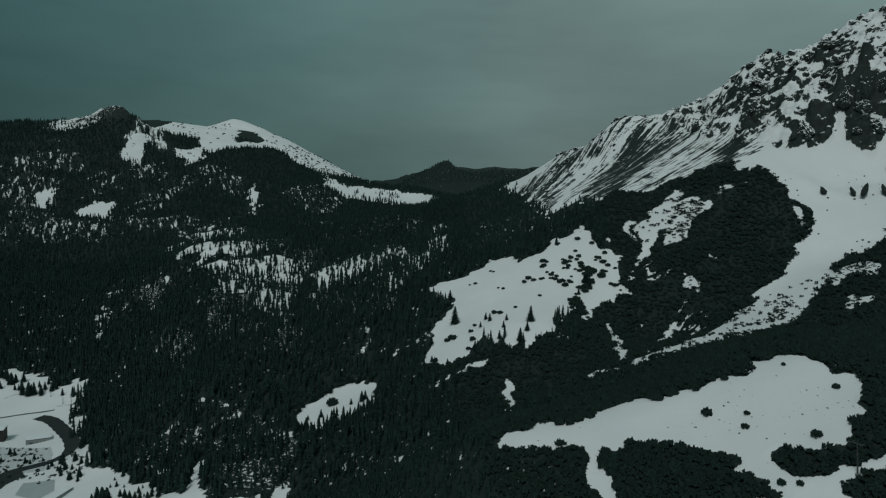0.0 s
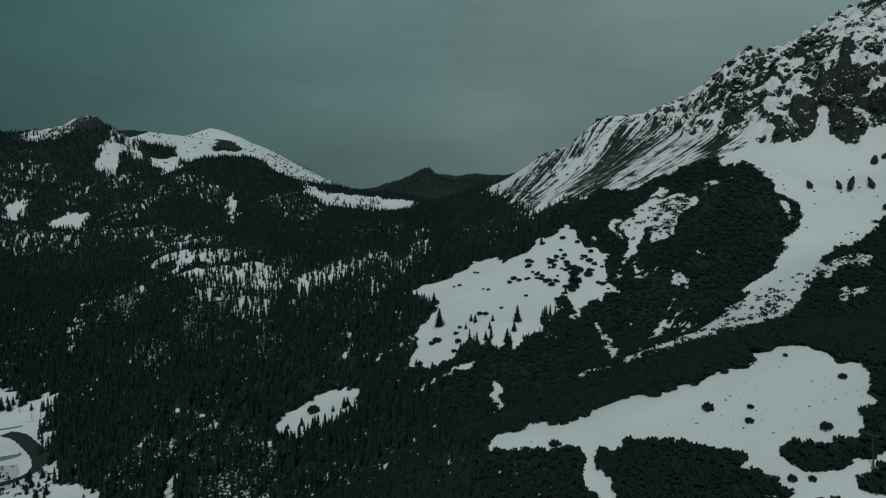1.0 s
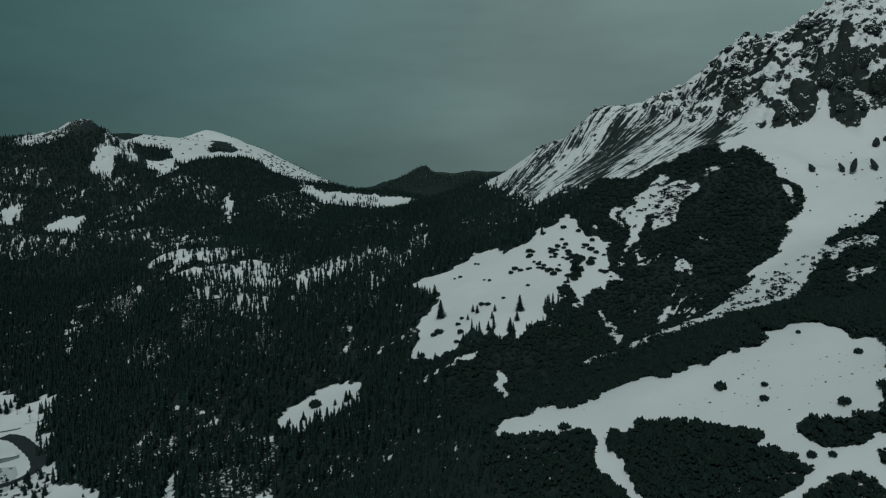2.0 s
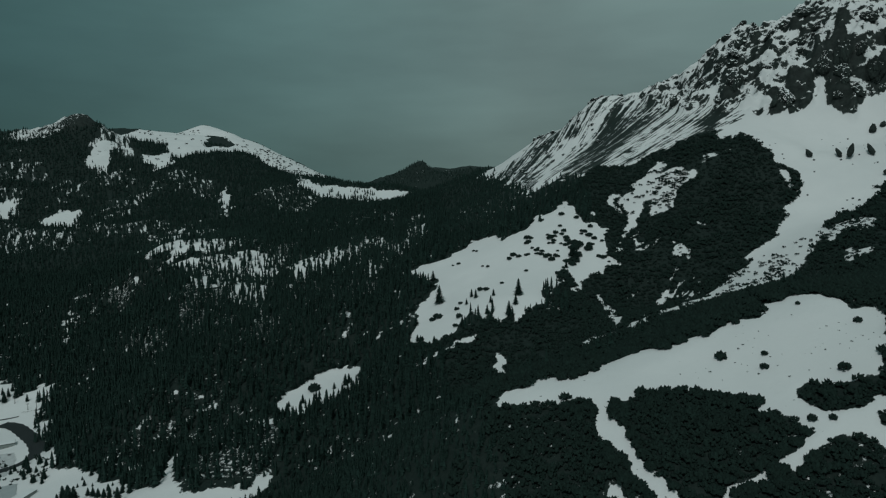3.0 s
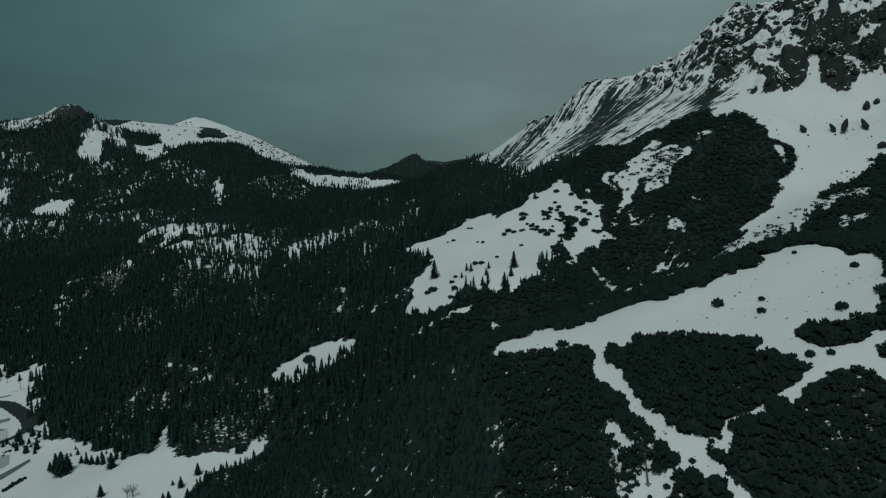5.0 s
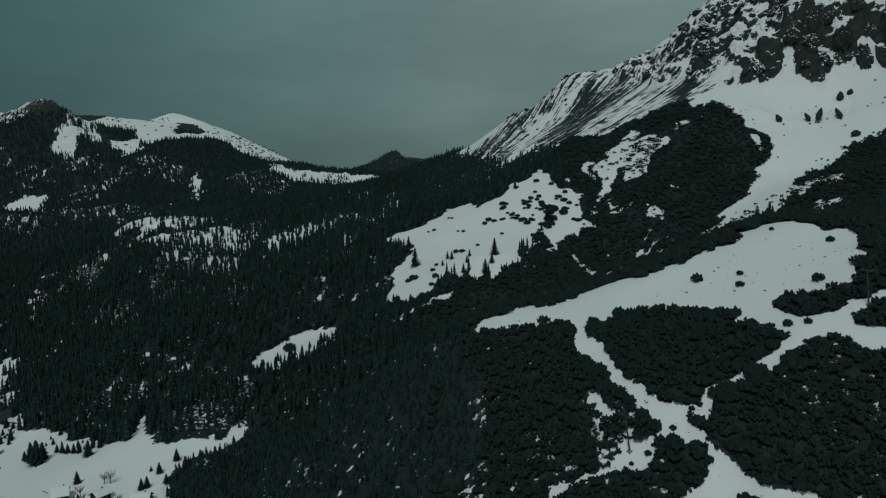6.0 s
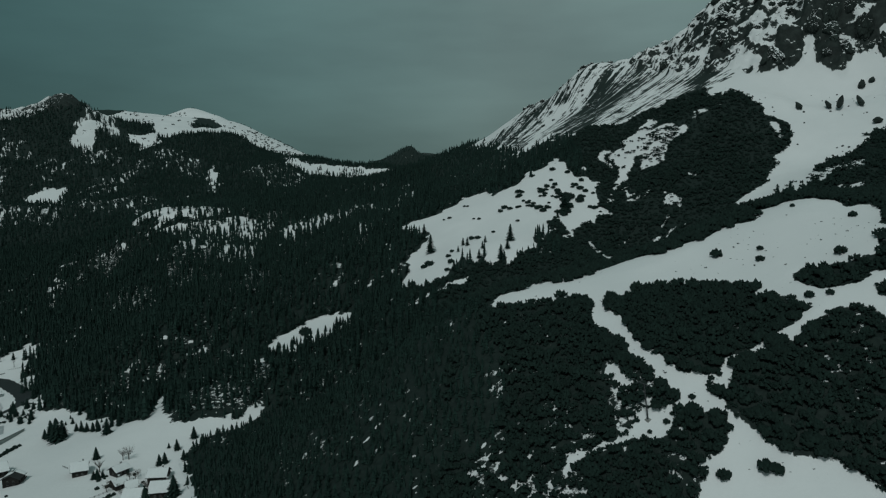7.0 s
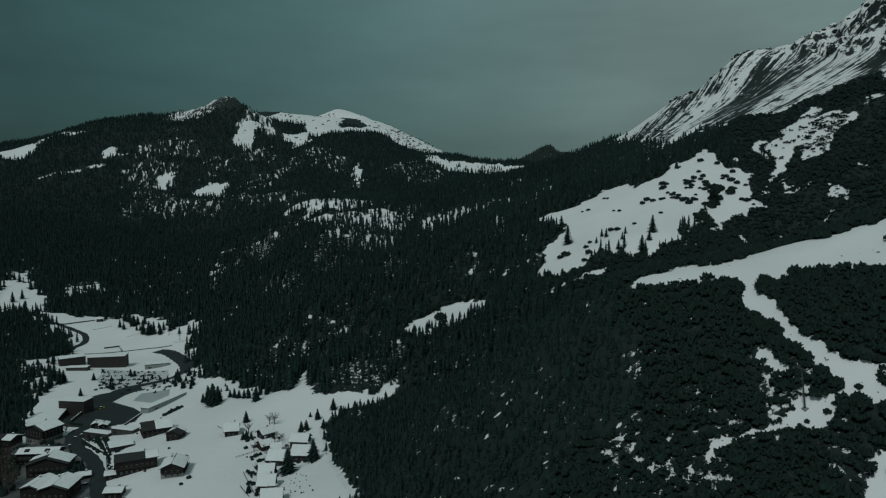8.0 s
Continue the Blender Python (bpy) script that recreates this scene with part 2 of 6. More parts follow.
def ground_material():
    """Settled snow, with forest litter, limestone crags and scree ribs where the land carries them."""
    m = bpy.data.materials.new("snowy_ground")
    m.use_nodes = True
    n, l = m.node_tree.nodes, m.node_tree.links
    b = n["Principled BSDF"]
    b.inputs["Roughness"].default_value, b.inputs["Specular IOR Level"].default_value = 0.75, 0.25
    tc = n.new("ShaderNodeTexCoord")

    def noise_at(scale, detail=5, vec=None, rough=0.55, warp=0.0):
        t = n.new("ShaderNodeTexNoise")
        t.inputs["Scale"].default_value, t.inputs["Detail"].default_value, t.inputs["Roughness"].default_value = scale, detail, rough
        t.inputs["Distortion"].default_value = warp
        l.new(vec or tc.outputs["Object"], t.inputs["Vector"])
        return t.outputs["Fac"]

    def ramp(src, lo, hi, a=0.0, z=1.0):
        t = n.new("ShaderNodeMapRange")
        t.inputs[1].default_value, t.inputs[2].default_value, t.inputs[3].default_value, t.inputs[4].default_value = lo, hi, a, z
        l.new(src, t.inputs[0])
        return t.outputs[0]

    def op(kind, p, q):
        t = n.new("ShaderNodeMath")
        t.operation = kind
        for i, v in enumerate((p, q)):
            if isinstance(v, float):
                t.inputs[i].default_value = v
            else:
                l.new(v, t.inputs[i])
        return t.outputs[0]

    def mix(f, p, q):
        t = n.new("ShaderNodeMixRGB")
        l.new(f, t.inputs[0])
        for i, v in ((1, p), (2, q)):
            if isinstance(v, tuple):
                t.inputs[i].default_value = (*v, 1)
            else:
                l.new(v, t.inputs[i])
        return t.outputs[0]

    def attr(name):
        t = n.new("ShaderNodeAttribute")
        t.attribute_name = name
        return t.outputs["Fac"]

    geo, sep = n.new("ShaderNodeNewGeometry"), n.new("ShaderNodeSeparateXYZ")
    l.new(geo.outputs["Normal"], sep.inputs[0])
    up = sep.outputs["Z"]
    fine, mid, broad = noise_at(0.45, 6), noise_at(0.06, 6), noise_at(0.012, 4)
    snow = mix(ramp(broad, 0.3, 0.7), (0.71, 0.713, 0.72), (0.79, 0.785, 0.79))
    snow = mix(ramp(noise_at(0.18, 7, rough=0.7), 0.62, 0.72, 0.0, 0.16), snow, (0.45, 0.45, 0.44))
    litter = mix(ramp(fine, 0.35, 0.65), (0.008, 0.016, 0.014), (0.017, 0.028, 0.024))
    rock = mix(ramp(noise_at(0.11, 8, rough=0.68), 0.35, 0.65), (0.008, 0.013, 0.0115), (0.029, 0.039, 0.0355))
    stretch = n.new("ShaderNodeMapping")
    stretch.vector_type = "TEXTURE"
    stretch.inputs["Rotation"].default_value = (0, 0, radians(26))
    stretch.inputs["Scale"].default_value = (11.0, 60.0, 250.0)
    l.new(tc.outputs["Object"], stretch.inputs["Vector"])
    gaps = mix(attr("far"), noise_at(0.30, 5, rough=0.65), noise_at(1.0, 4, stretch.outputs[0], 0.6))
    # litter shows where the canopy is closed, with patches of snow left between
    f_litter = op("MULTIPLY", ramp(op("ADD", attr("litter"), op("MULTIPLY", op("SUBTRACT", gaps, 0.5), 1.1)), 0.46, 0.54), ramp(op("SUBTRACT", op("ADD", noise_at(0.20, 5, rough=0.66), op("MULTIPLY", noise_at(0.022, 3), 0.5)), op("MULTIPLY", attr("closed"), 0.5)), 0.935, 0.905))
    # crags: solid rock masses, and broken rock between them where steep or blown clear
    steep = ramp(up, 0.84, 0.42)
    broken = op("ADD", op("MULTIPLY", noise_at(0.026, 7, rough=0.62, warp=0.8), 0.66), op("MULTIPLY", noise_at(0.12, 7, rough=0.72), 0.34))
    bare = op("ADD", op("ADD", broken, op("MULTIPLY", steep, 0.10)), op("ADD", op("MULTIPLY", attr("mass"), 0.115), op("MULTIPLY", attr("barren"), 0.16)))
    edge = ramp(op("ADD", attr("crag"), op("MULTIPLY", op("SUBTRACT", noise_at(0.05, 6, rough=0.65), 0.5), 1.4)), 0.45, 0.55)
    f_rock = op("MULTIPLY", ramp(bare, 0.563, 0.578), op("MAXIMUM", edge, ramp(attr("mass"), 0.45, 0.55)))
    # snow lies in the cracks and on narrow ledges of the rock
    ledge = op("ADD", op("MULTIPLY", up, 0.55), op("MULTIPLY", noise_at(0.16, 7, rough=0.72), 0.6))
    f_rock = op("MULTIPLY", f_rock, ramp(op("SUBTRACT", ledge, op("MULTIPLY", attr("barren"), 0.10)), 0.735, 0.705))
    # ribs of scree and low scrub that run down the fall line
    def along_ribs(reach, width):
        t = n.new("ShaderNodeCombineXYZ")
        l.new(op("MULTIPLY", attr("rib_out"), 1.0 / reach), t.inputs[0])
        l.new(op("MULTIPLY", attr("rib_around"), 1.0 / width), t.inputs[1])
        return t.outputs[0]

    streak = op("ADD", op("MULTIPLY", noise_at(1.0, 6, along_ribs(85.0, 4.6), 0.68, 0.2), 0.55), op("MULTIPLY", noise_at(1.0, 4, along_ribs(200.0, 15.0), 0.62, 0.2), 0.40))
    streak = op("ADD", streak, op("MULTIPLY", noise_at(0.06, 7, rough=0.75), 0.36))
    f_ribs = op("MULTIPLY", ramp(op("ADD", streak, op("MULTIPLY", attr("ribs"), 0.15)), 0.742, 0.756), ramp(attr("ribs"), 0.1, 0.25))
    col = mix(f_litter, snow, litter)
    scree = mix(ramp(noise_at(0.3, 6, rough=0.7), 0.42, 0.72), litter, rock)
    col = mix(f_ribs, col, scree)
    col = mix(f_rock, col, rock)
    l.new(col, b.inputs["Base Color"])
    bp = n.new("ShaderNodeBump")
    bp.inputs["Strength"].default_value, bp.inputs["Distance"].default_value = 0.35, 0.6
    l.new(op("ADD", fine, op("MULTIPLY", mid, 3.0)), bp.inputs["Height"])
    l.new(bp.outputs[0], b.inputs["Normal"])
    return m


SNOW_GROUND = ground_material()
NEEDLES = material("spruce_needles", (0.0162, 0.0335, 0.0280), 0.85, grain=0.6, islands=True, spec=0.15)
PINE = material("dwarf_pine_needles", (0.0118, 0.0236, 0.0195), 0.85, grain=0.8, islands=True, spec=0.15)
BARK = material("bark", (0.07, 0.055, 0.045), 0.9, grain=2.0)
ROCK = None


def rock_material(ledges=True):
    """Dark limestone with snow held on every ledge."""
    m = material("limestone", (0.017, 0.024, 0.0215), 0.9, bump=0.03, grain=7.0, spread=0.8, per_object=True)
    if not ledges:
        return m
    n, l = m.node_tree.nodes, m.node_tree.links
    b = n["Principled BSDF"]
    base = b.inputs["Base Color"].links[0].from_socket
    geo, sep, tc, nz = n.new("ShaderNodeNewGeometry"), n.new("ShaderNodeSeparateXYZ"), n.new("ShaderNodeTexCoord"), n.new("ShaderNodeTexNoise")
    add, mr, mx = n.new("ShaderNodeMath"), n.new("ShaderNodeMapRange"), n.new("ShaderNodeMixRGB")
    l.new(geo.outputs["Normal"], sep.inputs[0])
    l.new(tc.outputs["Object"], nz.inputs["Vector"])
    nz.inputs["Scale"].default_value, nz.inputs["Detail"].default_value, nz.inputs["Roughness"].default_value = 4.2, 8, 0.7
    add.operation = "MULTIPLY_ADD"
    l.new(nz.outputs["Fac"], add.inputs[0])
    add.inputs[1].default_value = 0.75
    l.new(sep.outputs["Z"], add.inputs[2])
    mr.inputs[1].default_value, mr.inputs[2].default_value = 1.02, 1.06
    l.new(add.outputs[0], mr.inputs[0])
    l.new(mr.outputs[0], mx.inputs[0])
    l.new(base, mx.inputs[1])
    mx.inputs[2].default_value = (0.78, 0.79, 0.80, 1)
    l.new(mx.outputs[0], b.inputs["Base Color"])
    return m


ROCK, BARE_ROCK = rock_material(), rock_material(False)
ROOF_SNOW = material("roof_snow", (0.75, 0.76, 0.77), 0.7, bump=0.08, grain=0.7, spread=0.06)
TIMBER = material("dark_stained_timber", (0.0215, 0.0195, 0.0175), 0.75, bump=0.02, grain=2.2, spread=0.35, per_object=True)
TILES = material("dark_roof_tiles", (0.028, 0.028, 0.028), 0.7, grain=1.6, spread=0.3)
PLASTER = material("grey_white_plaster", (0.25, 0.245, 0.235), 0.85, grain=0.9, spread=0.15, per_object=True)
BROWN_CLADDING = material("brown_cladding", (0.031, 0.028, 0.0255), 0.7, grain=1.1, spread=0.25)
GREY_CLADDING = material("pale_grey_green_cladding", (0.26, 0.29, 0.28), 0.6, grain=0.8, spread=0.15)
GLASS = material("window_glass", (0.02, 0.025, 0.03), 0.12, grain=1.0, spread=0.1, spec=0.6)
FRAME = material("pale_window_frame", (0.20, 0.19, 0.18), 0.6, grain=3.0, spread=0.1)
ASPHALT = material("wet_asphalt", (0.022, 0.025, 0.026), 0.6, bump=0.02, grain=0.8, spread=0.3)
RINK_ICE = material("groomed_grey_ice", (0.42, 0.45, 0.46), 0.35, grain=0.5, spread=0.12)
DARK_WALL = material("dark_stained_concrete", (0.05, 0.05, 0.047), 0.9, grain=0.8, spread=0.3)
STEEL = material("galvanised_steel", (0.10, 0.105, 0.11), 0.5, grain=1.5, metal=0.6, spread=0.2)
CONCRETE = material("grey_concrete", (0.25, 0.25, 0.24), 0.85, grain=0.7, spread=0.2)
CAR_PAINT = material("car_paint", (0.10, 0.105, 0.11), 0.35, grain=1.0, spread=0.1, per_object=True, spec=0.5)
YELLOW = material("yellow_van_paint", (0.62, 0.44, 0.06), 0.4, grain=1.0, spread=0.08)
RUBBER = material("tyre_rubber", (0.02, 0.02, 0.02), 0.85, grain=3.0)
SLUSH = material("grey_slush", (0.10, 0.10, 0.10), 0.6, bump=0.05, grain=0.25, spread=0.75)
TRACKS = material("trodden_snow", (0.50, 0.51, 0.52), 0.8, bump=0.1, grain=0.8, spread=0.2)
PACKED_SNOW = material("packed_snow", (0.66, 0.67, 0.68), 0.8, bump=0.2, grain=1.2, spread=0.14)
BARE = material("bare_branches", (0.075, 0.065, 0.055), 0.9, grain=1.0)


# ---- plan outlines: clearings, roads, bare rock (east, north) ----
NEAR_MEADOW = [(38, 402), (43, 412), (54, 405), (60, 413), (74, 414), (90, 414), (96, 421), (109, 432), (125, 431), (138, 422), (149, 424), (156, 420), (163, 416), (176, 423), (182, 416), (192, 416), (196, 432), (201, 421), (214, 425), (217, 419), (226, 403), (226, 393), (234, 390), (239, 380), (234, 370), (223, 357), (223, 347), (211, 343), (187, 307), (176, 304), (168, 309), (162, 318), (162, 325), (152, 340), (156, 350), (142, 361), (129, 372), (108, 382), (104, 374), (93, 377), (86, 368), (83, 373), (83, 382), (70, 387), (68, 381), (62, 382), (57, 389), (47, 390), (39, 397)]
TRAIL_DOWN = [(89, 376), (88, 355), (89, 335), (91, 320), (97, 308), (105, 297), (108, 288), (116, 277), (124, 267), (134, 255)]
TRAIL_UP = [(112, 296), (119, 296), (124, 302), (134, 300), (146, 303), (156, 307), (166, 311)]
PYLON_PATH = [(79, 289), (65, 290), (55, 291), (51, 286), (47, 281), (43, 278)]
CLEAR_PYLON = [(101, 295), (99, 295), (97, 293), (94, 294), (90, 296), (85, 297), (82, 298), (83, 295), (80, 292), (77, 290), (73, 291), (66, 292), (59, 293), (54, 293), (52, 289), (51, 281), (52, 281), (54, 286), (56, 288), (61, 288), (65, 290), (75, 288), (77, 288), (81, 287), (85, 286), (86, 283), (90, 282), (91, 285), (93, 286), (95, 289), (98, 291), (101, 292)]
MID_MEADOW = [(-34, 978), (16, 961), (36, 981), (56, 982), (73, 994), (98, 978), (119, 957), (132, 964), (158, 985), (178, 987), (196, 1002), (203, 980), (218, 971), (214, 945), (231, 932), (247, 925), (234, 908), (227, 856), (236, 832), (215, 830), (199, 819), (175, 795), (163, 764), (171, 811), (167, 827), (149, 784), (130, 781), (127, 744), (102, 727), (92, 708), (91, 726), (74, 719), (70, 745), (59, 731), (53, 756), (41, 752), (33, 721), (12, 708), (-13, 741), (-7, 783), (-13, 798), (-2, 836), (-14, 851), (3, 851), (13, 859), (18, 893), (4, 914)]
FAR_MEADOW = [(-501, 2909), (-384, 2498), (-329, 2470), (-275, 2525), (-235, 2529), (-97, 2460), (-115, 2340), (-174, 2252), (-219, 2260), (-278, 2290), (-325, 2296), (-372, 2355), (-412, 2433)]
FAR_MEADOW_EAST = [(-254, 2525), (-172, 2532), (-87, 2464), (-7, 2490), (-30, 2380), (-78, 2236), (-125, 2258), (-196, 2337)]
LOW_MEADOW = [(-150, 693), (-141, 717), (-121, 736), (-112, 752), (-95, 761), (-67, 749), (-64, 696), (-72, 678), (-79, 670), (-99, 664), (-114, 658), (-123, 652)]
OPEN_MOUNTAIN = [(145, 1640), (157, 1507), (168, 1123), (194, 1118), (223, 1125), (249, 1084), (280, 1121), (293, 1072), (302, 1059), (348, 1070), (369, 1056), (390, 1069), (407, 1068), (429, 1048), (428, 1018), (439, 996), (449, 1010), (456, 990), (452, 942), (458, 930), (461, 900), (464, 885), (462, 869), (461, 856), (448, 841), (431, 834), (422, 827), (416, 810), (398, 787), (382, 771), (355, 748), (339, 745), (321, 738), (301, 716), (277, 706), (238, 647), (190, 610), (176, 615), (173, 585), (216, 585), (262, 603), (285, 611), (314, 630), (335, 637), (354, 658), (373, 685), (395, 707), (415, 727), (462, 774), (472, 770), (493, 790), (522, 794), (900, 760), (1500, 800), (1500, 2400), (300, 2400)]
KNOB_STRIP = [(280, 983), (299, 998), (314, 1003), (330, 1016), (343, 1031), (352, 1013), (340, 998), (327, 986), (316, 973), (302, 955), (290, 942), (278, 927), (264, 899), (267, 928), (272, 956)]
SCREE_LEFT = [(-1235, 2789), (-1216, 2779), (-1172, 2704), (-1131, 2634), (-1168, 2611), (-1208, 2593), (-1205, 2645), (-1215, 2716)]
PATCH_A = [(-688, 2477), (-681, 2528), (-619, 2341), (-562, 2083), (-572, 2081), (-639, 2298)]
PATCH_B = [(-1187, 2240), (-1149, 2287), (-1086, 2304), (-1044, 2204), (-1050, 2128), (-1130, 2188)]
VILLAGE = [(-345, 408), (-422, 498), (-432, 528), (-439, 554), (-495, 628), (-538, 671), (-610, 745), (-635, 778), (-650, 814), (-647, 837), (-651, 865), (-667, 895), (-688, 936), (-714, 948), (-755, 977), (-797, 1019), (-809, 1042), (-797, 1059), (-769, 1034), (-746, 1030), (-733, 1054), (-700, 1057), (-682, 1092), (-581, 1022), (-519, 1000), (-499, 936), (-418, 793), (-340, 669), (-295, 642), (-224, 577), (-184, 547), (-149, 552), (-115, 565), (-125, 549), (-144, 532), (-158, 521), (-165, 507), (-155, 470), (-130, 416), (-105, 365), (-95, 346)]
ROAD_VILLAGE = [(-254, 378), (-264, 391), (-277, 408), (-295, 433), (-317, 460), (-340, 483), (-359, 499), (-376, 517), (-388, 536), (-389, 551), (-385, 564)]
PARKING = [(-428, 562), (-437, 588), (-456, 627), (-471, 665), (-465, 684), (-452, 698), (-451, 713), (-447, 723), (-426, 696), (-431, 673), (-425, 643), (-381, 607), (-356, 583), (-346, 555), (-363, 548), (-395, 552)]
YARD = [(-390, 527), (-396, 546), (-386, 551), (-359, 545), (-352, 528), (-357, 516), (-351, 498), (-361, 503)]
ROAD_LOOP = [(-440, 647), (-452, 698), (-442, 719), (-413, 736), (-411, 759), (-435, 801), (-471, 847), (-506, 886), (-533, 905)]
ROAD_FAR = [(-612, 827), (-639, 863), (-654, 895), (-657, 921), (-667, 942), (-686, 964), (-710, 977), (-729, 986), (-769, 1000), (-807, 1033)]
ROAD_TOP = [(-769, 1000), (-746, 997), (-734, 1013), (-717, 1035)]
ROAD_STATION = [(-640, 867), (-615, 877), (-585, 902), (-558, 920), (-524, 927)]
STREAK_A = [(-93, 869), (-86, 827), (-87, 803)]
STREAK_B = [(-658, 1371), (-637, 1308), (-620, 1262), (-579, 1179)]
STREAM = [(-199, 562), (-210, 593), (-224, 648)]
DOME_SCRUB_A = [(-1105, 2871), (-1119, 2973), (-1043, 2977), (-984, 2841), (-1066, 2767)]
DOME_SCRUB_B = [(-949, 3219), (-1051, 3641), (-918, 3375), (-827, 3241), (-854, 3118), (-906, 3072)]
RIB_BAND = [(388, 1371), (431, 1319), (441, 1300), (352, 1197), (278, 1113), (231, 1103), (219, 1128), (278, 1246), (336, 1318)]
STRIP_A = [(-7, 677), (6, 677), (20, 689), (31, 697), (50, 700)]
STRIP_B = [(-131, 660), (-110, 654)]
STRIP_C = [(-165, 666), (-143, 646)]
SPARSE_A = [(-695, 1725), (-685, 1800), (-665, 1890), (-650, 1950), (-505, 1820), (-320, 1495), (-300, 1385), (-360, 1330), (-385, 1305), (-460, 1310), (-505, 1315)]
SPARSE_B = [(-450, 1295), (-395, 1275), (-360, 1290), (-280, 1315), (-250, 1280), (-230, 1140), (-205, 915), (-215, 915), (-245, 1025), (-300, 1075), (-345, 1115)]
SPARSE_C = [(-230, 1235), (-190, 1290), (-105, 1400), (-35, 1235), (-30, 1530), (25, 1530), (10, 1220), (-30, 1045), (-80, 1015), (-115, 1105), (-165, 1115), (-185, 1020)]
THIN_A = [(-1545, 2435), (-1480, 2490), (-1365, 2440), (-1270, 2320), (-1230, 2145), (-1290, 2025)]
THIN_B = [(-1500, 2535), (-1420, 2600), (-1310, 2585), (-1270, 2470), (-1400, 2420)]
THIN_C = [(-1185, 2565), (-1115, 2615), (-970, 2570), (-965, 2455), (-1115, 2460)]
THIN_D = [(-1030, 2230), (-1025, 2360), (-925, 2505), (-865, 2395), (-905, 2170)]
THIN_E = [(-920, 2580), (-870, 2650), (-740, 2580), (-655, 2345), (-835, 2425)]
THIN_F = [(-1340, 2100), (-1165, 2160), (-825, 2100), (-565, 1970), (-500, 1745), (-865, 1990), (-1215, 1900)]
THIN_G = [(-1260, 2450), (-1180, 2510), (-1090, 2355), (-1190, 2350)]
THIN_H = [(-615, 1370), (-525, 1305), (-495, 1260), (-570, 1300)]
THIN_I = [(-420, 1170), (-300, 1075), (-215, 885), (-225, 810), (-310, 920)]
THIN_J = [(-195, 1010), (-155, 1070), (-45, 975), (-60, 905), (-130, 905)]
THIN_K = [(-345, 1360), (-265, 1460), (-210, 1270), (-245, 1250)]
THIN_L = [(-560, 2420), (-435, 2405), (-295, 2230), (-300, 2005), (-460, 2140)]
THIN_M = [(-370, 1875), (-120, 1760), (-30, 1575), (-95, 1430), (-265, 1460)]
THIN_N = [(-292, 670), (-288, 688), (-270, 692), (-256, 680), (-270, 660)]
THIN_O = [(-278, 706), (-262, 714), (-238, 712), (-222, 688), (-250, 682)]
THIN_P = [(-312, 988), (-178, 894), (-178, 824), (-266, 878)]
THIN_Q = [(-434, 1040), (-378, 1026), (-324, 902), (-388, 950)]
THIN_R = [(-202, 726), (-158, 716), (-154, 680), (-190, 702)]
THIN_S = [(-236, 700), (-190, 706), (-122, 616), (-120, 574), (-150, 556), (-186, 558)]
NEAR_THIN = [(-56, 392), (-26, 393), (8, 366), (38, 356), (65, 312), (67, 283), (56, 269), (-30, 302)]
NEAR_THIN_EAST = [(90, 376), (136, 349), (98, 259), (72, 274), (73, 306)]
STREAM_PATH = [(-290, 803), (-266, 744), (-249, 733), (-235, 727), (-219, 723)]
KNOB_ARC = [(384, 974), (397, 981), (410, 980), (427, 961)]
KNOB_PATCH = [(447, 883), (453, 883), (450, 862), (448, 847), (439, 856)]
BELT_PATCH = [(290, 823), (298, 836), (304, 836), (299, 811)]
LOOP_PATCH = [(243, 745), (253, 764), (265, 772)]
SPUR_A = [(399, 707), (417, 725), (455, 750), (455, 720), (426, 664), (419, 689), (398, 680)]
SPUR_B = [(378, 629), (395, 648), (394, 620), (380, 609), (369, 606)]
RIDGE_W = [(-1505, 2740), (-1530, 2870), (-1375, 2860), (-1395, 2810), (-1410, 2780), (-1455, 2730)]
YARD_HOTEL = [(-343, 406), (-423, 498), (-424, 511), (-407, 515), (-397, 527), (-389, 536), (-374, 511), (-344, 485), (-313, 455), (-270, 392)]
BELT_THIN = [(196, 805), (258, 903), (311, 865), (308, 780), (230, 620), (179, 634)]
MEADOW_FOOT = [(-16, 742), (32, 722), (76, 730), (130, 754), (172, 798), (184, 776), (126, 710), (72, 700), (32, 682), (-8, 678)]
STREAK_C = [(67, 672), (69, 645), (64, 560)]
CRAG_ZONE = [(407, 1396), (433, 1302), (448, 1175), (463, 1095), (490, 1087), (510, 1037), (547, 1038), (582, 1050), (597, 1076), (600, 1048), (609, 1014), (633, 1004), (700, 985), (900, 930), (1500, 950), (1500, 1350), (640, 1300), (560, 1310), (430, 1460)]
CRAG_LEFT = [(-1590, 2720), (-1440, 2690), (-1340, 2800), (-1270, 2880), (-1240, 3000), (-1330, 3000), (-1600, 2900)]
RIB_ZONE = [(145, 1465), (164, 1150), (292, 1069), (424, 1038), (465, 1090), (490, 1250), (455, 1380), (350, 1440), (270, 1545)]
RIDGE_SNOW = [(-2207, 2537), (-1936, 2450), (-2055, 2718), (-1860, 2542), (-1778, 2512), (-1773, 2509), (-1791, 2481), (-1891, 2534), (-1909, 2477), (-1862, 2356), (-1817, 2256), (-1854, 2233), (-1998, 2298)]
SUMMIT_CAP = [(-1545, 2766), (-1445, 2830), (-1374, 2890), (-1310, 2890), (-1270, 2822), (-1346, 2780), (-1411, 2700)]
DARK_TOP = [(-1420, 2850), (-1330, 2820), (-1262, 2870), (-1285, 2960), (-1340, 2990), (-1410, 2940)]
RINK = [(-400, 638), (-412, 671), (-377, 664), (-360, 633), (-367, 617)]
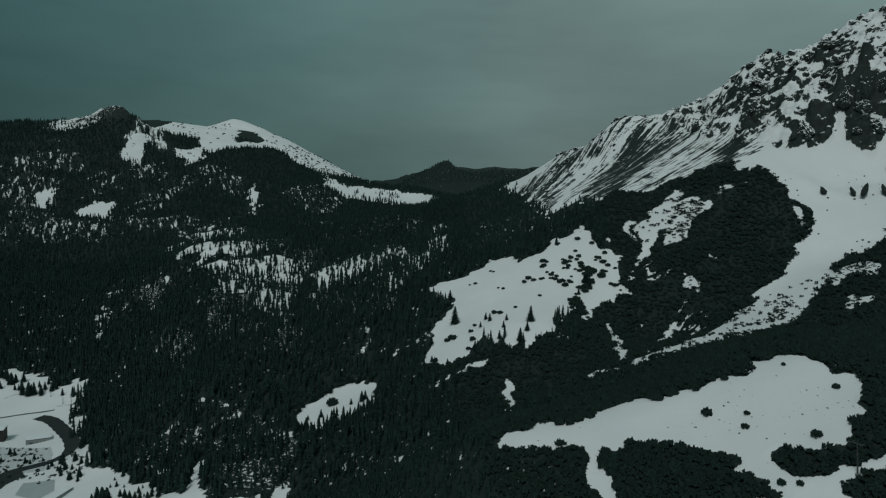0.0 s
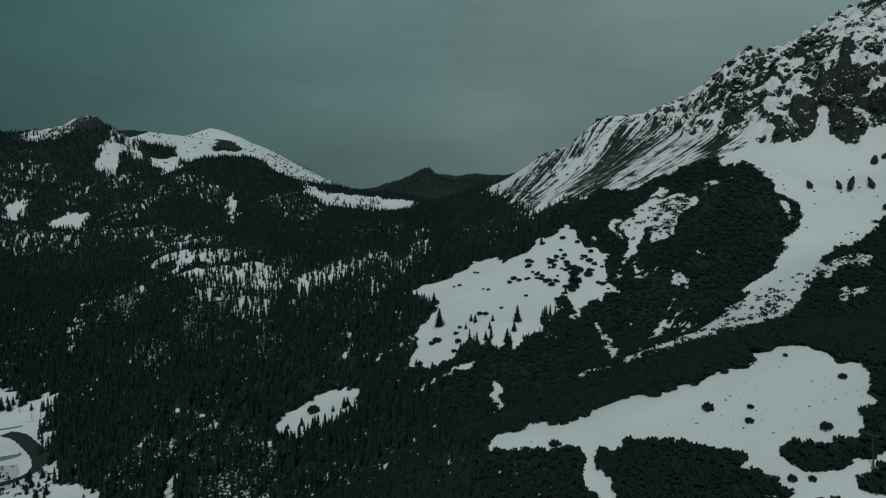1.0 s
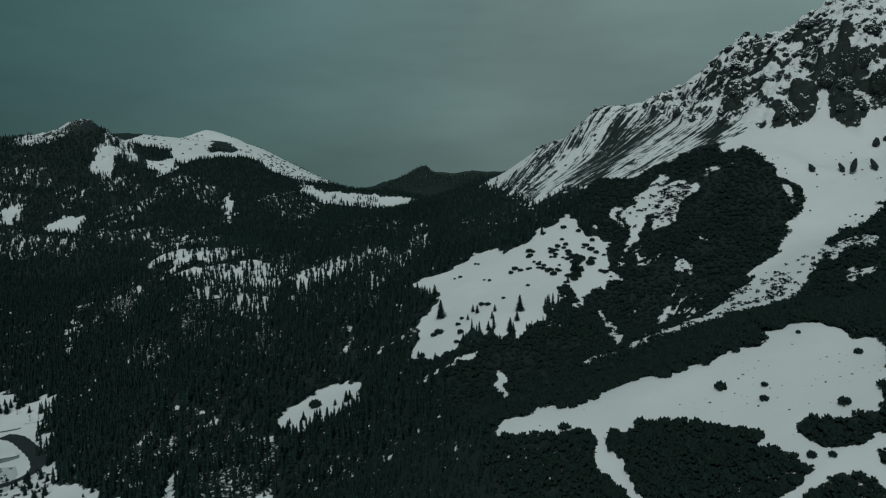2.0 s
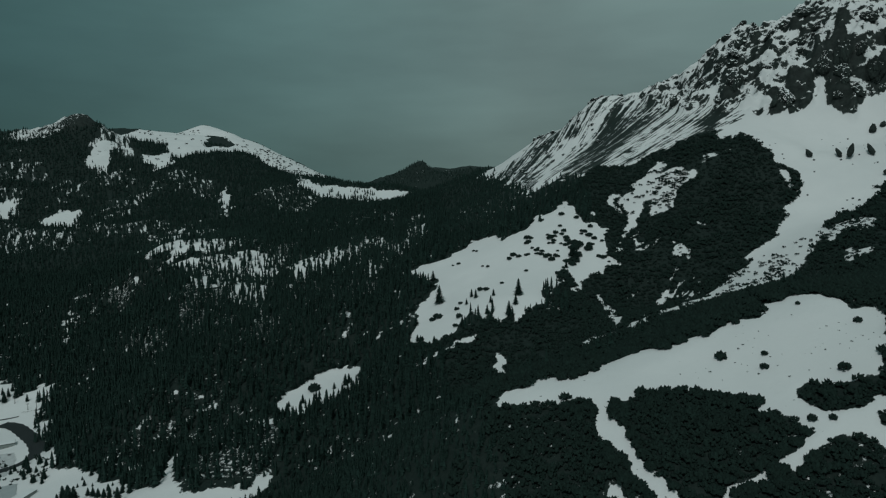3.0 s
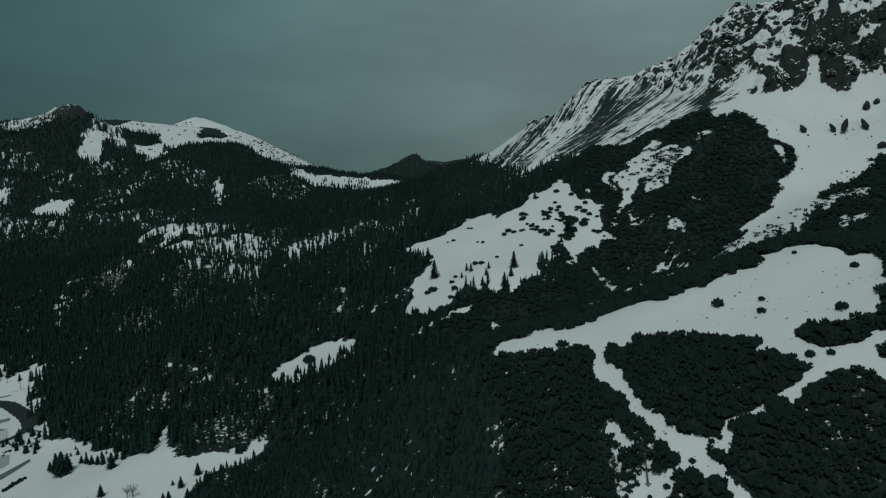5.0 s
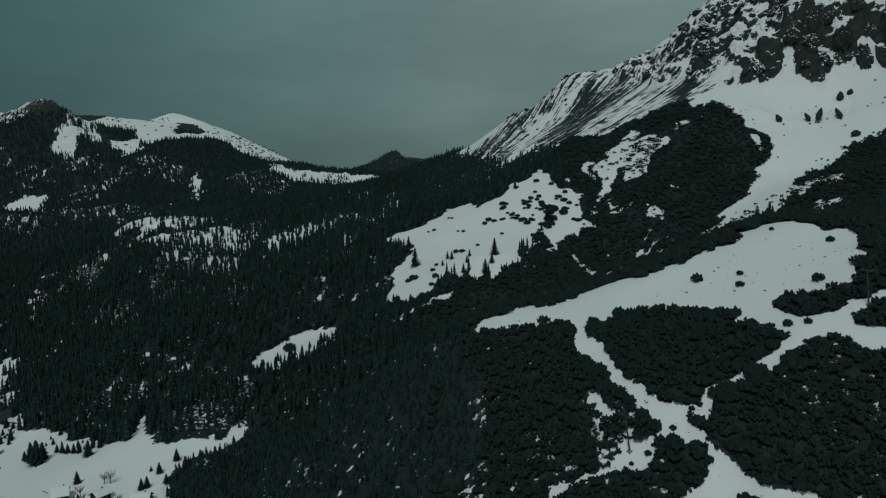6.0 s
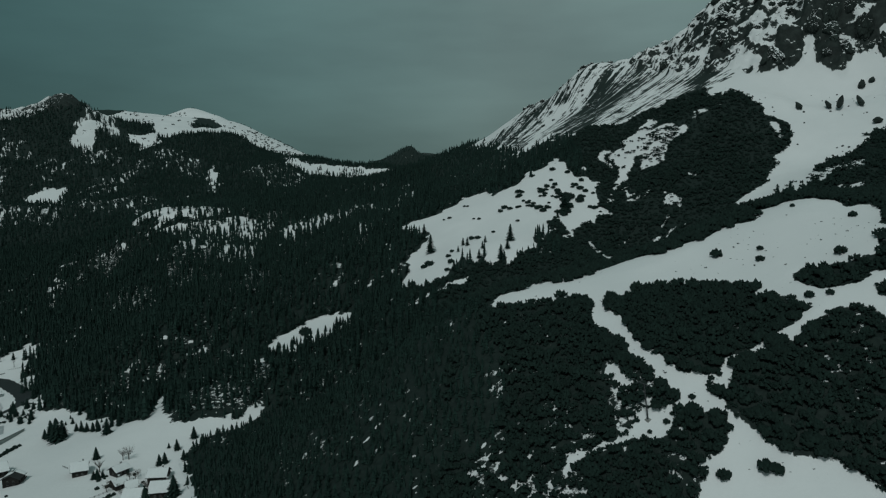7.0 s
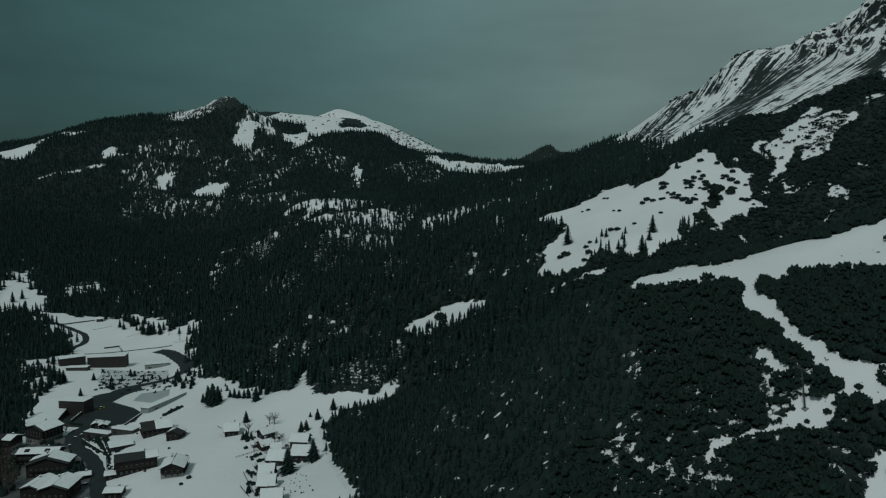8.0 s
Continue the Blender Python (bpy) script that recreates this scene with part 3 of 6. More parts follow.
LOT = [(-511, 741), (-533, 793), (-448, 783), (-430, 756), (-409, 702), (-488, 717)]
PINE_ISLAND = [(173, 346), (178, 345), (185, 334), (191, 333), (198, 331), (199, 321), (191, 316), (181, 317), (172, 327), (169, 336)]
PISTE_EAST = [(193, 319), (198, 313), (206, 316), (216, 314), (227, 310), (221, 303), (205, 309), (192, 309), (188, 310), (186, 303), (199, 291), (209, 282), (205, 277), (194, 285), (187, 288), (182, 294), (178, 303), (180, 310), (189, 317)]
TRAIL_UPPER = [(169, 308), (160, 306), (155, 304), (151, 301), (147, 300), (142, 305), (137, 300), (134, 299), (128, 301), (124, 301), (122, 298), (120, 294), (116, 291), (110, 293), (113, 299), (117, 297), (121, 304), (126, 305), (133, 304), (140, 306), (150, 308), (157, 312), (166, 315)]
TRAIL_LOWER = [(86, 377), (91, 373), (91, 364), (94, 354), (94, 343), (94, 333), (95, 326), (97, 320), (100, 317), (102, 311), (104, 307), (108, 304), (113, 299), (111, 297), (110, 297), (110, 292), (113, 288), (116, 281), (118, 277), (121, 272), (123, 268), (127, 262), (136, 256), (140, 250), (150, 236), (152, 212), (88, 212), (94, 260), (98, 265), (100, 268), (100, 271), (103, 270), (107, 272), (111, 276), (113, 278), (112, 280), (110, 284), (108, 287), (104, 289), (101, 293), (100, 299), (98, 302), (96, 304), (95, 309), (93, 314), (91, 320), (89, 323), (89, 330), (86, 340), (83, 348), (81, 353), (82, 364)]
CLEAR_SPECKS = [(77, 328), (80, 327), (81, 322), (83, 316), (85, 311), (82, 306), (81, 312), (78, 318)]
KNOB_SIDE = [(267, 997), (276, 990), (266, 964), (257, 940), (259, 968)]
KNOB_SCRUB = [(309, 961), (334, 992), (358, 992), (369, 966), (348, 945), (328, 920), (308, 917), (293, 926)]
BELT_STREAK = [(336, 852), (327, 836)]
GULLY_ARM = [(173, 620), (185, 705), (194, 760), (193, 783)]
GULLY_FOOT = [(136, 601), (147, 624), (159, 596)]
PATCH_C = [(-1602, 2356), (-1606, 2410), (-1577, 2429), (-1545, 2372), (-1569, 2336)]
PATCH_D = [(-1294, 2200), (-1323, 2294), (-1318, 2331), (-1284, 2268), (-1264, 2197)]
BREAK_A = [(-1614, 2075), (-1611, 2153), (-1581, 2182), (-1567, 2222), (-1529, 2276)]
DOME_LOW = [(-1072, 2758), (-972, 2808), (-926, 2693), (-948, 2636), (-998, 2680), (-1043, 2688)]
DOME_EDGE = [(-1201, 3100), (-1094, 3184), (-1086, 3654), (-944, 3677), (-714, 3197), (-567, 3047), (-634, 2948), (-674, 3017), (-734, 3112), (-808, 3197), (-788, 3019), (-866, 2978), (-895, 2908), (-911, 2803), (-997, 2774), (-1014, 2930), (-1102, 2916)]
FIELD_WEST = [(-939, 1087), (-957, 1120), (-1025, 1253), (-994, 1249), (-913, 1136), (-877, 1130), (-799, 1022), (-846, 1037), (-855, 1016), (-869, 1005)]
PATCH_E = [(-870, 1169), (-872, 1190), (-865, 1211), (-822, 1146), (-822, 1116)]
BREAK_B = [(-848, 1228), (-804, 1178)]
MASS_A = [(564, 1080), (581, 1078), (584, 1063), (573, 1037), (554, 1030), (550, 1047), (555, 1067)]
MASS_B = [(588, 1086), (597, 1077), (615, 1037), (628, 1019), (636, 1009), (632, 1002), (615, 1004), (603, 1023), (597, 1046), (591, 1063)]
MASS_C = [(620, 1086), (643, 1080), (644, 1050), (637, 1042), (628, 1033), (622, 1047), (611, 1060)]
MASS_D = [(663, 1271), (630, 1159), (629, 1102), (614, 1107), (616, 1149), (604, 1175)]
MASS_E = [(487, 1156), (510, 1188), (530, 1190), (524, 1152), (506, 1124), (487, 1103), (477, 1123)]
MASS_F = [(573, 1248), (586, 1247), (577, 1198), (567, 1183), (559, 1208)]
MASS_G = [(558, 1190), (573, 1159), (558, 1134), (553, 1165)]
MASS_H = [(605, 1094), (611, 1090), (609, 1069), (598, 1074)]
MASS_I = [(645, 1111), (656, 1085), (650, 1078), (638, 1094)]
MASS_J = [(510, 1037), (525, 1051), (523, 1037), (512, 1028)]
MASS_K = [(534, 1038), (551, 1053), (543, 1029), (536, 1026)]
MASS_L = [(531, 1146), (530, 1117), (531, 1085), (537, 1066), (532, 1058), (520, 1070), (522, 1103), (522, 1132)]
MASS_M = [(637, 1028), (652, 1020), (690, 1013), (730, 989), (718, 972), (694, 985), (664, 1002), (645, 1013), (635, 1024)]
MASS_N = [(678, 989), (707, 975), (693, 956), (681, 961), (673, 971)]
MASS_O = [(659, 1048), (738, 1002), (731, 991), (676, 1020)]
MASSES = [MASS_A, MASS_B, MASS_C, MASS_D, MASS_E, MASS_F, MASS_G, MASS_H, MASS_I, MASS_J, MASS_K, MASS_L, MASS_M, MASS_N, MASS_O]
CRAG_RIGHT = [(-1258, 2736), (-1268, 2843), (-1282, 3119), (-1068, 2741), (-1080, 2680), (-1174, 2766), (-1144, 2653), (-1198, 2629)]
RIB_LEFT = [(158, 1541), (304, 1411), (311, 1366), (262, 1343), (216, 1238), (174, 1130)]
RIB_CLEAR = [(287, 1381), (296, 1350), (250, 1279), (192, 1129), (180, 1137), (228, 1272)]
RIB_FINE = [(489, 1129), (492, 1082), (468, 1038), (433, 1048), (401, 1064), (433, 1113)]



def inside(poly, x, y):
    """True where a plan point lies within the outline."""
    px, py = np.array(poly, float).T
    hit = np.zeros(x.shape, bool)
    j = len(px) - 1
    for i in range(len(px)):
        if py[i] != py[j]:
            hit ^= ((py[i] > y) != (py[j] > y)) & (x < (px[j] - px[i]) * (y - py[i]) / (py[j] - py[i]) + px[i])
        j = i
    return hit


def along(line, x, y):
    """Plan distance to a line of points."""
    best = np.full(x.shape, 1e9)
    for (ax, ay), (bx, by) in zip(line, line[1:]):
        ux, uy = bx - ax, by - ay
        s = np.clip(((x - ax) * ux + (y - ay) * uy) / (ux * ux + uy * uy), 0, 1)
        best = np.minimum(best, np.hypot(x - ax - s * ux, y - ay - s * uy))
    return best


def clearing(x, y):
    """True on open snow: meadows, pistes, the village floor and the ground above the tree line."""
    near = np.hypot(x, y) < 900
    wob = np.where(np.hypot(x, y) < 450, 1.3, np.where(near, 5.0, 14.0))
    wx, wy = x + wob * fbm(x, y, 14, 2), y + wob * fbm(x + 500, y, 14, 2)
    flank = pine_belt(x, y) & ~near | (x > 330) & (y < 800)
    wx, wy = np.where(flank, x + 8 * fbm(x, y, 20, 4), wx), np.where(flank, y + 12 * fbm(x + 500, y, 20, 4), wy)
    out = np.zeros(x.shape, bool)
    for poly in (NEAR_MEADOW, PISTE_EAST, TRAIL_UPPER, TRAIL_LOWER, CLEAR_PYLON, CLEAR_SPECKS, MID_MEADOW, LOW_MEADOW, OPEN_MOUNTAIN, KNOB_STRIP, KNOB_SIDE, KNOB_SCRUB, VILLAGE, FIELD_WEST, FAR_MEADOW, FAR_MEADOW_EAST, DOME_EDGE, DOME_LOW, SCREE_LEFT, PATCH_A, PATCH_B, PATCH_C, PATCH_D, PATCH_E, RIDGE_SNOW, RIDGE_W, KNOB_PATCH, BELT_PATCH, SPUR_A, SPUR_B):
        out |= inside(poly, wx, wy)
    for line, half in ((PYLON_PATH, 0.8), (STRIP_A, 3.5), (STRIP_B, 3.5), (STRIP_C, 3.0), (STREAK_A, 2.8), (STREAK_B, 4.5), (STREAK_C, 4.0), (STREAM, 6.0), (STREAM_PATH, 2.4), (GULLY_ARM, 3.6), (GULLY_FOOT, 3.2), (LOOP_PATCH, 4.0), (KNOB_ARC, 3.0), (BELT_STREAK, 2.2), (BREAK_A, 9.0), (BREAK_B, 7.0), (ROAD_FAR, 8.0), (ROAD_TOP, 6.0)):
        out |= along(line, wx, wy) < half
    scrub = inside(DOME_SCRUB_A, wx, wy) | inside(DOME_SCRUB_B, wx, wy) | inside(PINE_ISLAND, wx, wy)
    out |= (x > -1290) & (x < -150) & (y > np.interp(x, [-1290, -1102, -900, -860, -780, -690, -620, -300], [2960, 2920, 2860, 2990, 3100, 3040, 2950, 2720])) & (y < 4100)
    return out & ~scrub


def stand(x, y):
    """How open the wood stands: 0 closed, 0.6 thin, 1 scattered trees."""
    far = np.where(y > 1500, 30.0, 12.0)
    wx, wy = x + far * fbm(x, y, 40, 3), y + 2 * far * fbm(x + 77, y, 40, 3)
    out = np.zeros(x.shape)
    for poly in (THIN_A, THIN_B, THIN_C, THIN_D, THIN_E, THIN_F, THIN_G, THIN_H, THIN_I, THIN_J, THIN_K, THIN_L, THIN_M, THIN_N, THIN_O, THIN_P, THIN_Q, THIN_R, THIN_S):
        out = np.maximum(out, 0.6 * inside(poly, wx, wy))
    for poly in (SPARSE_A, SPARSE_B, SPARSE_C):
        out = np.maximum(out, 1.0 * inside(poly, wx, wy))
    return out


def openness(x, y):
    """Above 0 in the gaps between trees; gaps run up and down the slopes, and wind about on the near hill."""
    s = stand(x, y)
    limit = 0.90 - 0.62 * (s > 0.8) + 0.5 * pine_belt(x, y) * (s < 0.3)
    lump = np.where(y > 1500, fbm(x + 0.45 * y, y * 0.4, 22, 2), np.where(y > 850, fbm(x + 0.25 * y, y * 0.36, 7.5, 2), fbm(x + 0.25 * y, y * 0.5, 6, 2)))
    near = np.hypot(x, y) < 520
    here = 1.0 * inside(NEAR_THIN, x, y) + 0.7 * inside(NEAR_THIN_EAST, x, y)
    vein = (0.065 * here + 0.007) * np.clip(0.7 + 2.2 * fbm(x + 33, y, 40, 2), 0, 1.3) - 0.002 - np.abs(fbm(x, y, 6.5, 3))
    belt = 0.09 * np.clip(0.6 + 2.0 * fbm(x + 33, y, 60, 2), 0, 1.2) - np.abs(fbm(x, y, 22, 3))
    out = np.where(near & (s < 0.3), 3.0 * vein, lump - limit)
    return np.where(inside(BELT_THIN, x, y) & pine_belt(x, y), 2.5 * belt, out)


def near_open(x, y):
    """Loose stretches of dwarf pine on the near hill, where snow shows between the bushes."""
    zone = inside(NEAR_THIN, x, y) | inside(NEAR_THIN_EAST, x, y) & (fbm(x, y, 50, 2) > 0)
    return zone & (np.hypot(x, y) < 520) & (fbm(x + 33, y, 16, 3) > 0.16) & (x > 12 + 0.1 * (y - 300))


def glades(x, y):
    """1 where the wood opens."""
    return (openness(x, y) > 0) * 1.0


def pine_belt(x, y):
    """Dwarf pine on the flank of the big mountain."""
    return (x > np.where(y < 720, 20, np.where(y < 900, 150, 215 + 0.05 * (y - 600)))) & (y > 540) & (y < 1500)


def soft_mask(flags, x, y, polys, wob=6.0):
    wx, wy = x + wob * fbm(x, y, 30, 2), y + wob * fbm(x + 300, y, 30, 2)
    out = np.zeros(x.shape)
    for p in polys:
        out = np.maximum(out, inside(p, wx, wy).astype(float))
    return out


def blur(a, n):
    for _ in range(n):
        a = (np.roll(a, 1, 0) + np.roll(a, -1, 0) + np.roll(a, 1, 1) + np.roll(a, -1, 1) + 2 * a) / 6
    return a


def steps(lo, hi, fine_lo, fine_hi, step, growth):
    """Grid lines: evenly spaced in the middle, wider and wider outside."""
    mid = list(np.arange(fine_lo, fine_hi + 0.1, step))
    for sign, edge, end in ((1, fine_hi, hi), (-1, fine_lo, lo)):
        s, v, out = step, edge, []
        while sign * (end - v) > 0:
            s *= growth
            v += sign * s
            out.append(v)
        mid = mid + out if sign > 0 else out[::-1] + mid
    return np.array(mid)


GX, GY = steps(-3600, 3200, -560, 760, 4.5, 1.0165), steps(-1500, 4900, 240, 1440, 4.5, 1.0165)
# closer lines over the near pistes and the crags
GX = np.sort(np.concatenate([GX, (GX[1:] + GX[:-1])[(GX[:-1] > 20) & (GX[:-1] < 250) | (GX[:-1] > 440) & (GX[:-1] < 730)] / 2]))
GY = np.sort(np.concatenate([GY, (GY[1:] + GY[:-1])[(GY[:-1] > 225) & (GY[:-1] < 440) | (GY[:-1] > 985) & (GY[:-1] < 1330)] / 2]))
X, Y = np.meshgrid(GX, GY, indexing="ij")
OPEN = blur(clearing(X, Y).astype(float), 1)
CRAGS = blur(soft_mask(None, X, Y, [CRAG_ZONE, CRAG_LEFT, CRAG_RIGHT], 14.0), 2)
MASS = soft_mask(None, X, Y, MASSES, 5.0)
RIBS = blur(0.50 * soft_mask(None, X, Y, [RIB_ZONE], 14.0) + 0.44 * soft_mask(None, X, Y, [RIB_BAND], 10.0) + 0.30 * soft_mask(None, X, Y, [RIB_LEFT], 10.0) + 0.45 * soft_mask(None, X, Y, [RIB_FINE], 6.0), 2)
RIBS = np.where(RIBS > 0.12, np.clip(RIBS - 0.5 * blur(soft_mask(None, X, Y, [RIB_CLEAR], 5.0), 1), 0.13, 2), RIBS)
# the ribs run down towards the head of the gully, so they lie along rays from there
RIB_AROUND, RIB_OUT = 400.0 * np.arctan2(Y - 960, X + 40), np.hypot(X + 40, Y - 960)
STAND = stand(X, Y)
GLADE = np.where(STAND > 0.8, 1.0, np.where((STAND > 0.3) & (Y > 560), 0.42, np.where(Y > 1450, np.where(Y > 4100, 0.27, 0.0), np.clip(0.5 + openness(X, Y) * 2.6, 0, 1))))
GLADE = np.maximum(GLADE, 0.44 * near_open(X, Y))
DARK_PEAK = blur(np.maximum(inside(DARK_TOP, X, Y) * 1.0, np.maximum(0.85 * inside(RIDGE_W, X, Y), 0.5 * inside(SUMMIT_CAP, X, Y))), 1)
TOWN = blur(inside(VILLAGE, X, Y).astype(float), 3)
ridged = 1 - np.abs(fbm(X, Y, 70, 5))
crag_h = CRAGS * (20 * (ridged - 0.62) + 7 * fbm(X, Y, 26, 4) + 10 * (0.5 - np.abs(fbm(X + 40, Y, 32, 4))) + 3.6 * fbm(X, Y + 70, 9, 2)) + 6 * blur(MASS, 1) * (1 + fbm(X, Y, 14, 2))
far_gain = np.clip(np.hypot(X, Y) / 1500, 0.5, 2.2)
rough_h = (1 - OPEN) * 2.2 * fbm(X, Y, 60, 4) * far_gain + OPEN * (1 - TOWN) * 0.7 * fbm(X, Y, 45, 3)
FAR = np.clip((np.hypot(X, Y) - 1700) / 600, 0, 1)
fold_h = FAR * (1 - 0.7 * OPEN) * (26 * (1 - np.abs(fbm(X + 900, Y, 300, 5))) - 20)
rib_h = RIBS * 2.2 * fbm(RIB_OUT * 0.1, RIB_AROUND, 17, 3)
Z = kernel(X, Y) + summits(X, Y) + crag_h + rough_h + fold_h + rib_h


def ground_at(x, y):
    """Height of the land at plan points, from the grid."""
    x, y = np.atleast_1d(np.asarray(x, float)), np.atleast_1d(np.asarray(y, float))
    i = np.clip(np.searchsorted(GX, x) - 1, 0, len(GX) - 2)
    j = np.clip(np.searchsorted(GY, y) - 1, 0, len(GY) - 2)
    u, v = (x - GX[i]) / (GX[i + 1] - GX[i]), (y - GY[j]) / (GY[j + 1] - GY[j])
    return (Z[i, j] * (1 - u) + Z[i + 1, j] * u) * (1 - v) + (Z[i, j + 1] * (1 - u) + Z[i + 1, j + 1] * u) * v


def quick_mesh(name, verts, faces, mat, smooth=False):
    """A mesh from arrays of points and of equal-sided faces."""
    me = bpy.data.meshes.new(name)
    k = faces.shape[1]
    me.vertices.add(len(verts))
    me.vertices.foreach_set("co", np.ascontiguousarray(verts, np.float32).ravel())
    me.loops.add(faces.size)
    me.loops.foreach_set("vertex_index", np.ascontiguousarray(faces, np.int32).ravel())
    me.polygons.add(len(faces))
    me.polygons.foreach_set("loop_start", np.arange(0, faces.size, k, dtype=np.int32))
    me.polygons.foreach_set("use_smooth", np.full(len(faces), smooth))
    me.update(calc_edges=True)
    me.materials.append(mat)
    return me


def build_ground():
    ids = np.arange(X.size).reshape(X.shape)
    quads = np.stack([ids[:-1, :-1], ids[1:, :-1], ids[1:, 1:], ids[:-1, 1:]], -1).reshape(-1, 4)
    me = quick_mesh("ground", np.stack([X, Y, Z], -1).reshape(-1, 3), quads, SNOW_GROUND, True)
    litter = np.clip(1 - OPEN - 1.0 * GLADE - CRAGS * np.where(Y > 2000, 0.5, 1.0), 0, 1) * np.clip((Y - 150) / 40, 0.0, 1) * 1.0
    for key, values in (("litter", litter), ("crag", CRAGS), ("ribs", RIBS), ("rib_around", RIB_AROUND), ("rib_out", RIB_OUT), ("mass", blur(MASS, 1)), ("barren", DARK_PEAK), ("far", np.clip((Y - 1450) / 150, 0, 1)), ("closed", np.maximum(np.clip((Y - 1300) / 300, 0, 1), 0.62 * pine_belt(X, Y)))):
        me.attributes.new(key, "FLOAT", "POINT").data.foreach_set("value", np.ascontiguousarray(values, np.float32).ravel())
    return tagged(new("ground", me), "snow-covered alpine valley ground with forest litter and limestone crags", "ground", kind="structure")


build_ground()


# ---- woods ----
def spruce_shape(r, tiers, spokes):
    """Points and triangles of a unit-high spruce: ragged drooping skirts round a stem."""
    v, f = [], []
    for k in range(tiers):
        top = 1.0 - 0.92 * k / tiers
        low = max(0.03, top - 1.55 / tiers)
        rad = 0.19 * (1 - low) ** 0.85 + 0.012
        base = len(v)
        v.append((r.normal(0, 0.004), r.normal(0, 0.004), top))
        turn = r.random() * 6.28
        for s in range(spokes):
            a = turn + 6.283 * s / spokes
            q = rad * (1.0 if s % 2 == 0 else 0.55) * r.uniform(0.8, 1.2)
            v.append((q * math.cos(a), q * math.sin(a), low + (0.0 if s % 2 == 0 else 0.035) + r.normal(0, 0.008)))
        f += [(base, base + 1 + s, base + 1 + (s + 1) % spokes) for s in range(spokes)]
    return np.array(v), np.array(f)


def bush_shape(r, clumps, sides=5):
    """Points and triangles of a unit-wide dwarf pine: upswept tufts over a low dome."""
    v, f = [], []
    for _ in range(clumps):
        a, q = r.random() * 6.283, math.sqrt(r.random()) * 0.42
        z = 0.62 * math.sqrt(max(0.0, 1 - (q / 0.5) ** 2)) * r.uniform(0.35, 0.95)
        c = np.array((q * math.cos(a), q * math.sin(a), z))
        axis = np.array((c[0] * 0.9, c[1] * 0.9, 0.55)) + r.normal(0, 0.12, 3)
        axis /= np.linalg.norm(axis)
        side = np.cross(axis, (0.3, 0.2, 0.9))
        side /= np.linalg.norm(side)
        other = np.cross(axis, side)
        size = r.uniform(0.13, 0.26)
        base = len(v)
        v.append(tuple(c + axis * size * 1.0))
        turn = r.random() * 6.28
        for s in range(sides):
            b = turn + 6.283 * s / sides
            w = size * r.uniform(0.5, 0.95)
            v.append(tuple(c + (side * math.cos(b) + other * math.sin(b)) * w - axis * size * r.uniform(0.1, 0.6)))
        f += [(base, base + 1 + s, base + 1 + (s + 1) % sides) for s in range(sides)]
    return np.array(v), np.array(f)


def scatter(shapes, x, y, high, wide, r, sink=0.2):
    """One joined set of points and triangles: a shape at each plan point, turned and sized."""
    z = ground_at(x, y)
    turn, pick = r.random(len(x)) * 6.283, r.integers(0, len(shapes), len(x))
    vs, fs, base = [], [], 0
    for k, (sv, sf) in enumerate(shapes):
        q = np.nonzero(pick == k)[0]
        if not len(q):
            continue
        c, s = np.cos(turn[q])[:, None], np.sin(turn[q])[:, None]
        w, h = wide[q][:, None], high[q][:, None]
        lean = r.normal(0, 0.02, (len(q), 2))
        px = (sv[:, 0] * c - sv[:, 1] * s) * w + sv[:, 2] * h * lean[:, :1] + x[q][:, None]
        py = (sv[:, 0] * s + sv[:, 1] * c) * w + sv[:, 2] * h * lean[:, 1:] + y[q][:, None]
        pz = sv[:, 2] * h + z[q][:, None] - sink
        vs.append(np.stack([px, py, pz], -1).reshape(-1, 3))
        fs.append((sf[None] + (base + np.arange(len(q)) * len(sv))[:, None, None]).reshape(-1, 3))
        base += len(q) * len(sv)
    return np.concatenate(vs), np.concatenate(fs)


def planting(x0, x1, y0, y1, gap, r):
    """Jittered plan points over a rectangle, kept to the fan of country in front of the hill."""
    gx, gy = np.meshgrid(np.arange(x0, x1, gap), np.arange(y0, y1, gap * 0.9), indexing="ij")
    x, y = gx.ravel() + r.uniform(-0.48, 0.48, gx.size) * gap, gy.ravel() + r.uniform(-0.48, 0.48, gx.size) * gap
    keep = (x > -0.92 * y - 60) & (x < 0.78 * y + 40)
    return x[keep], y[keep]


def near_side(x, y):
    """The hill in front, which carries dwarf pine: everything this side of the gully."""
    return (y < 520 + 0.12 * x + 55 * (x < 0)) & (x > -165 + 0.35 * (500 - y))


def thin(x, y, r, gaps=0.09):
    """Which planting points carry a tree."""
    keep = ~clearing(x, y)
    for dx, dy in ((0.5, 0), (-0.5, 0), (0, 0.5), (0, -0.5)):
        keep &= ~(clearing(x + dx, y + dy) & near_side(x, y))
    p = np.where(glades(x, y) > 0, np.where(y < 520, 0.06, gaps), np.where(stand(x, y) > 0.3, 0.64, 0.93))
    p = np.where(stand(x, y) > 0.8, np.where(fbm(x, y * 0.5, 38, 3) > 0.15, 0.70, 0.33), p)
    p = np.where(near_open(x, y), 0.80, p)
    return keep & (r.random(len(x)) < p)


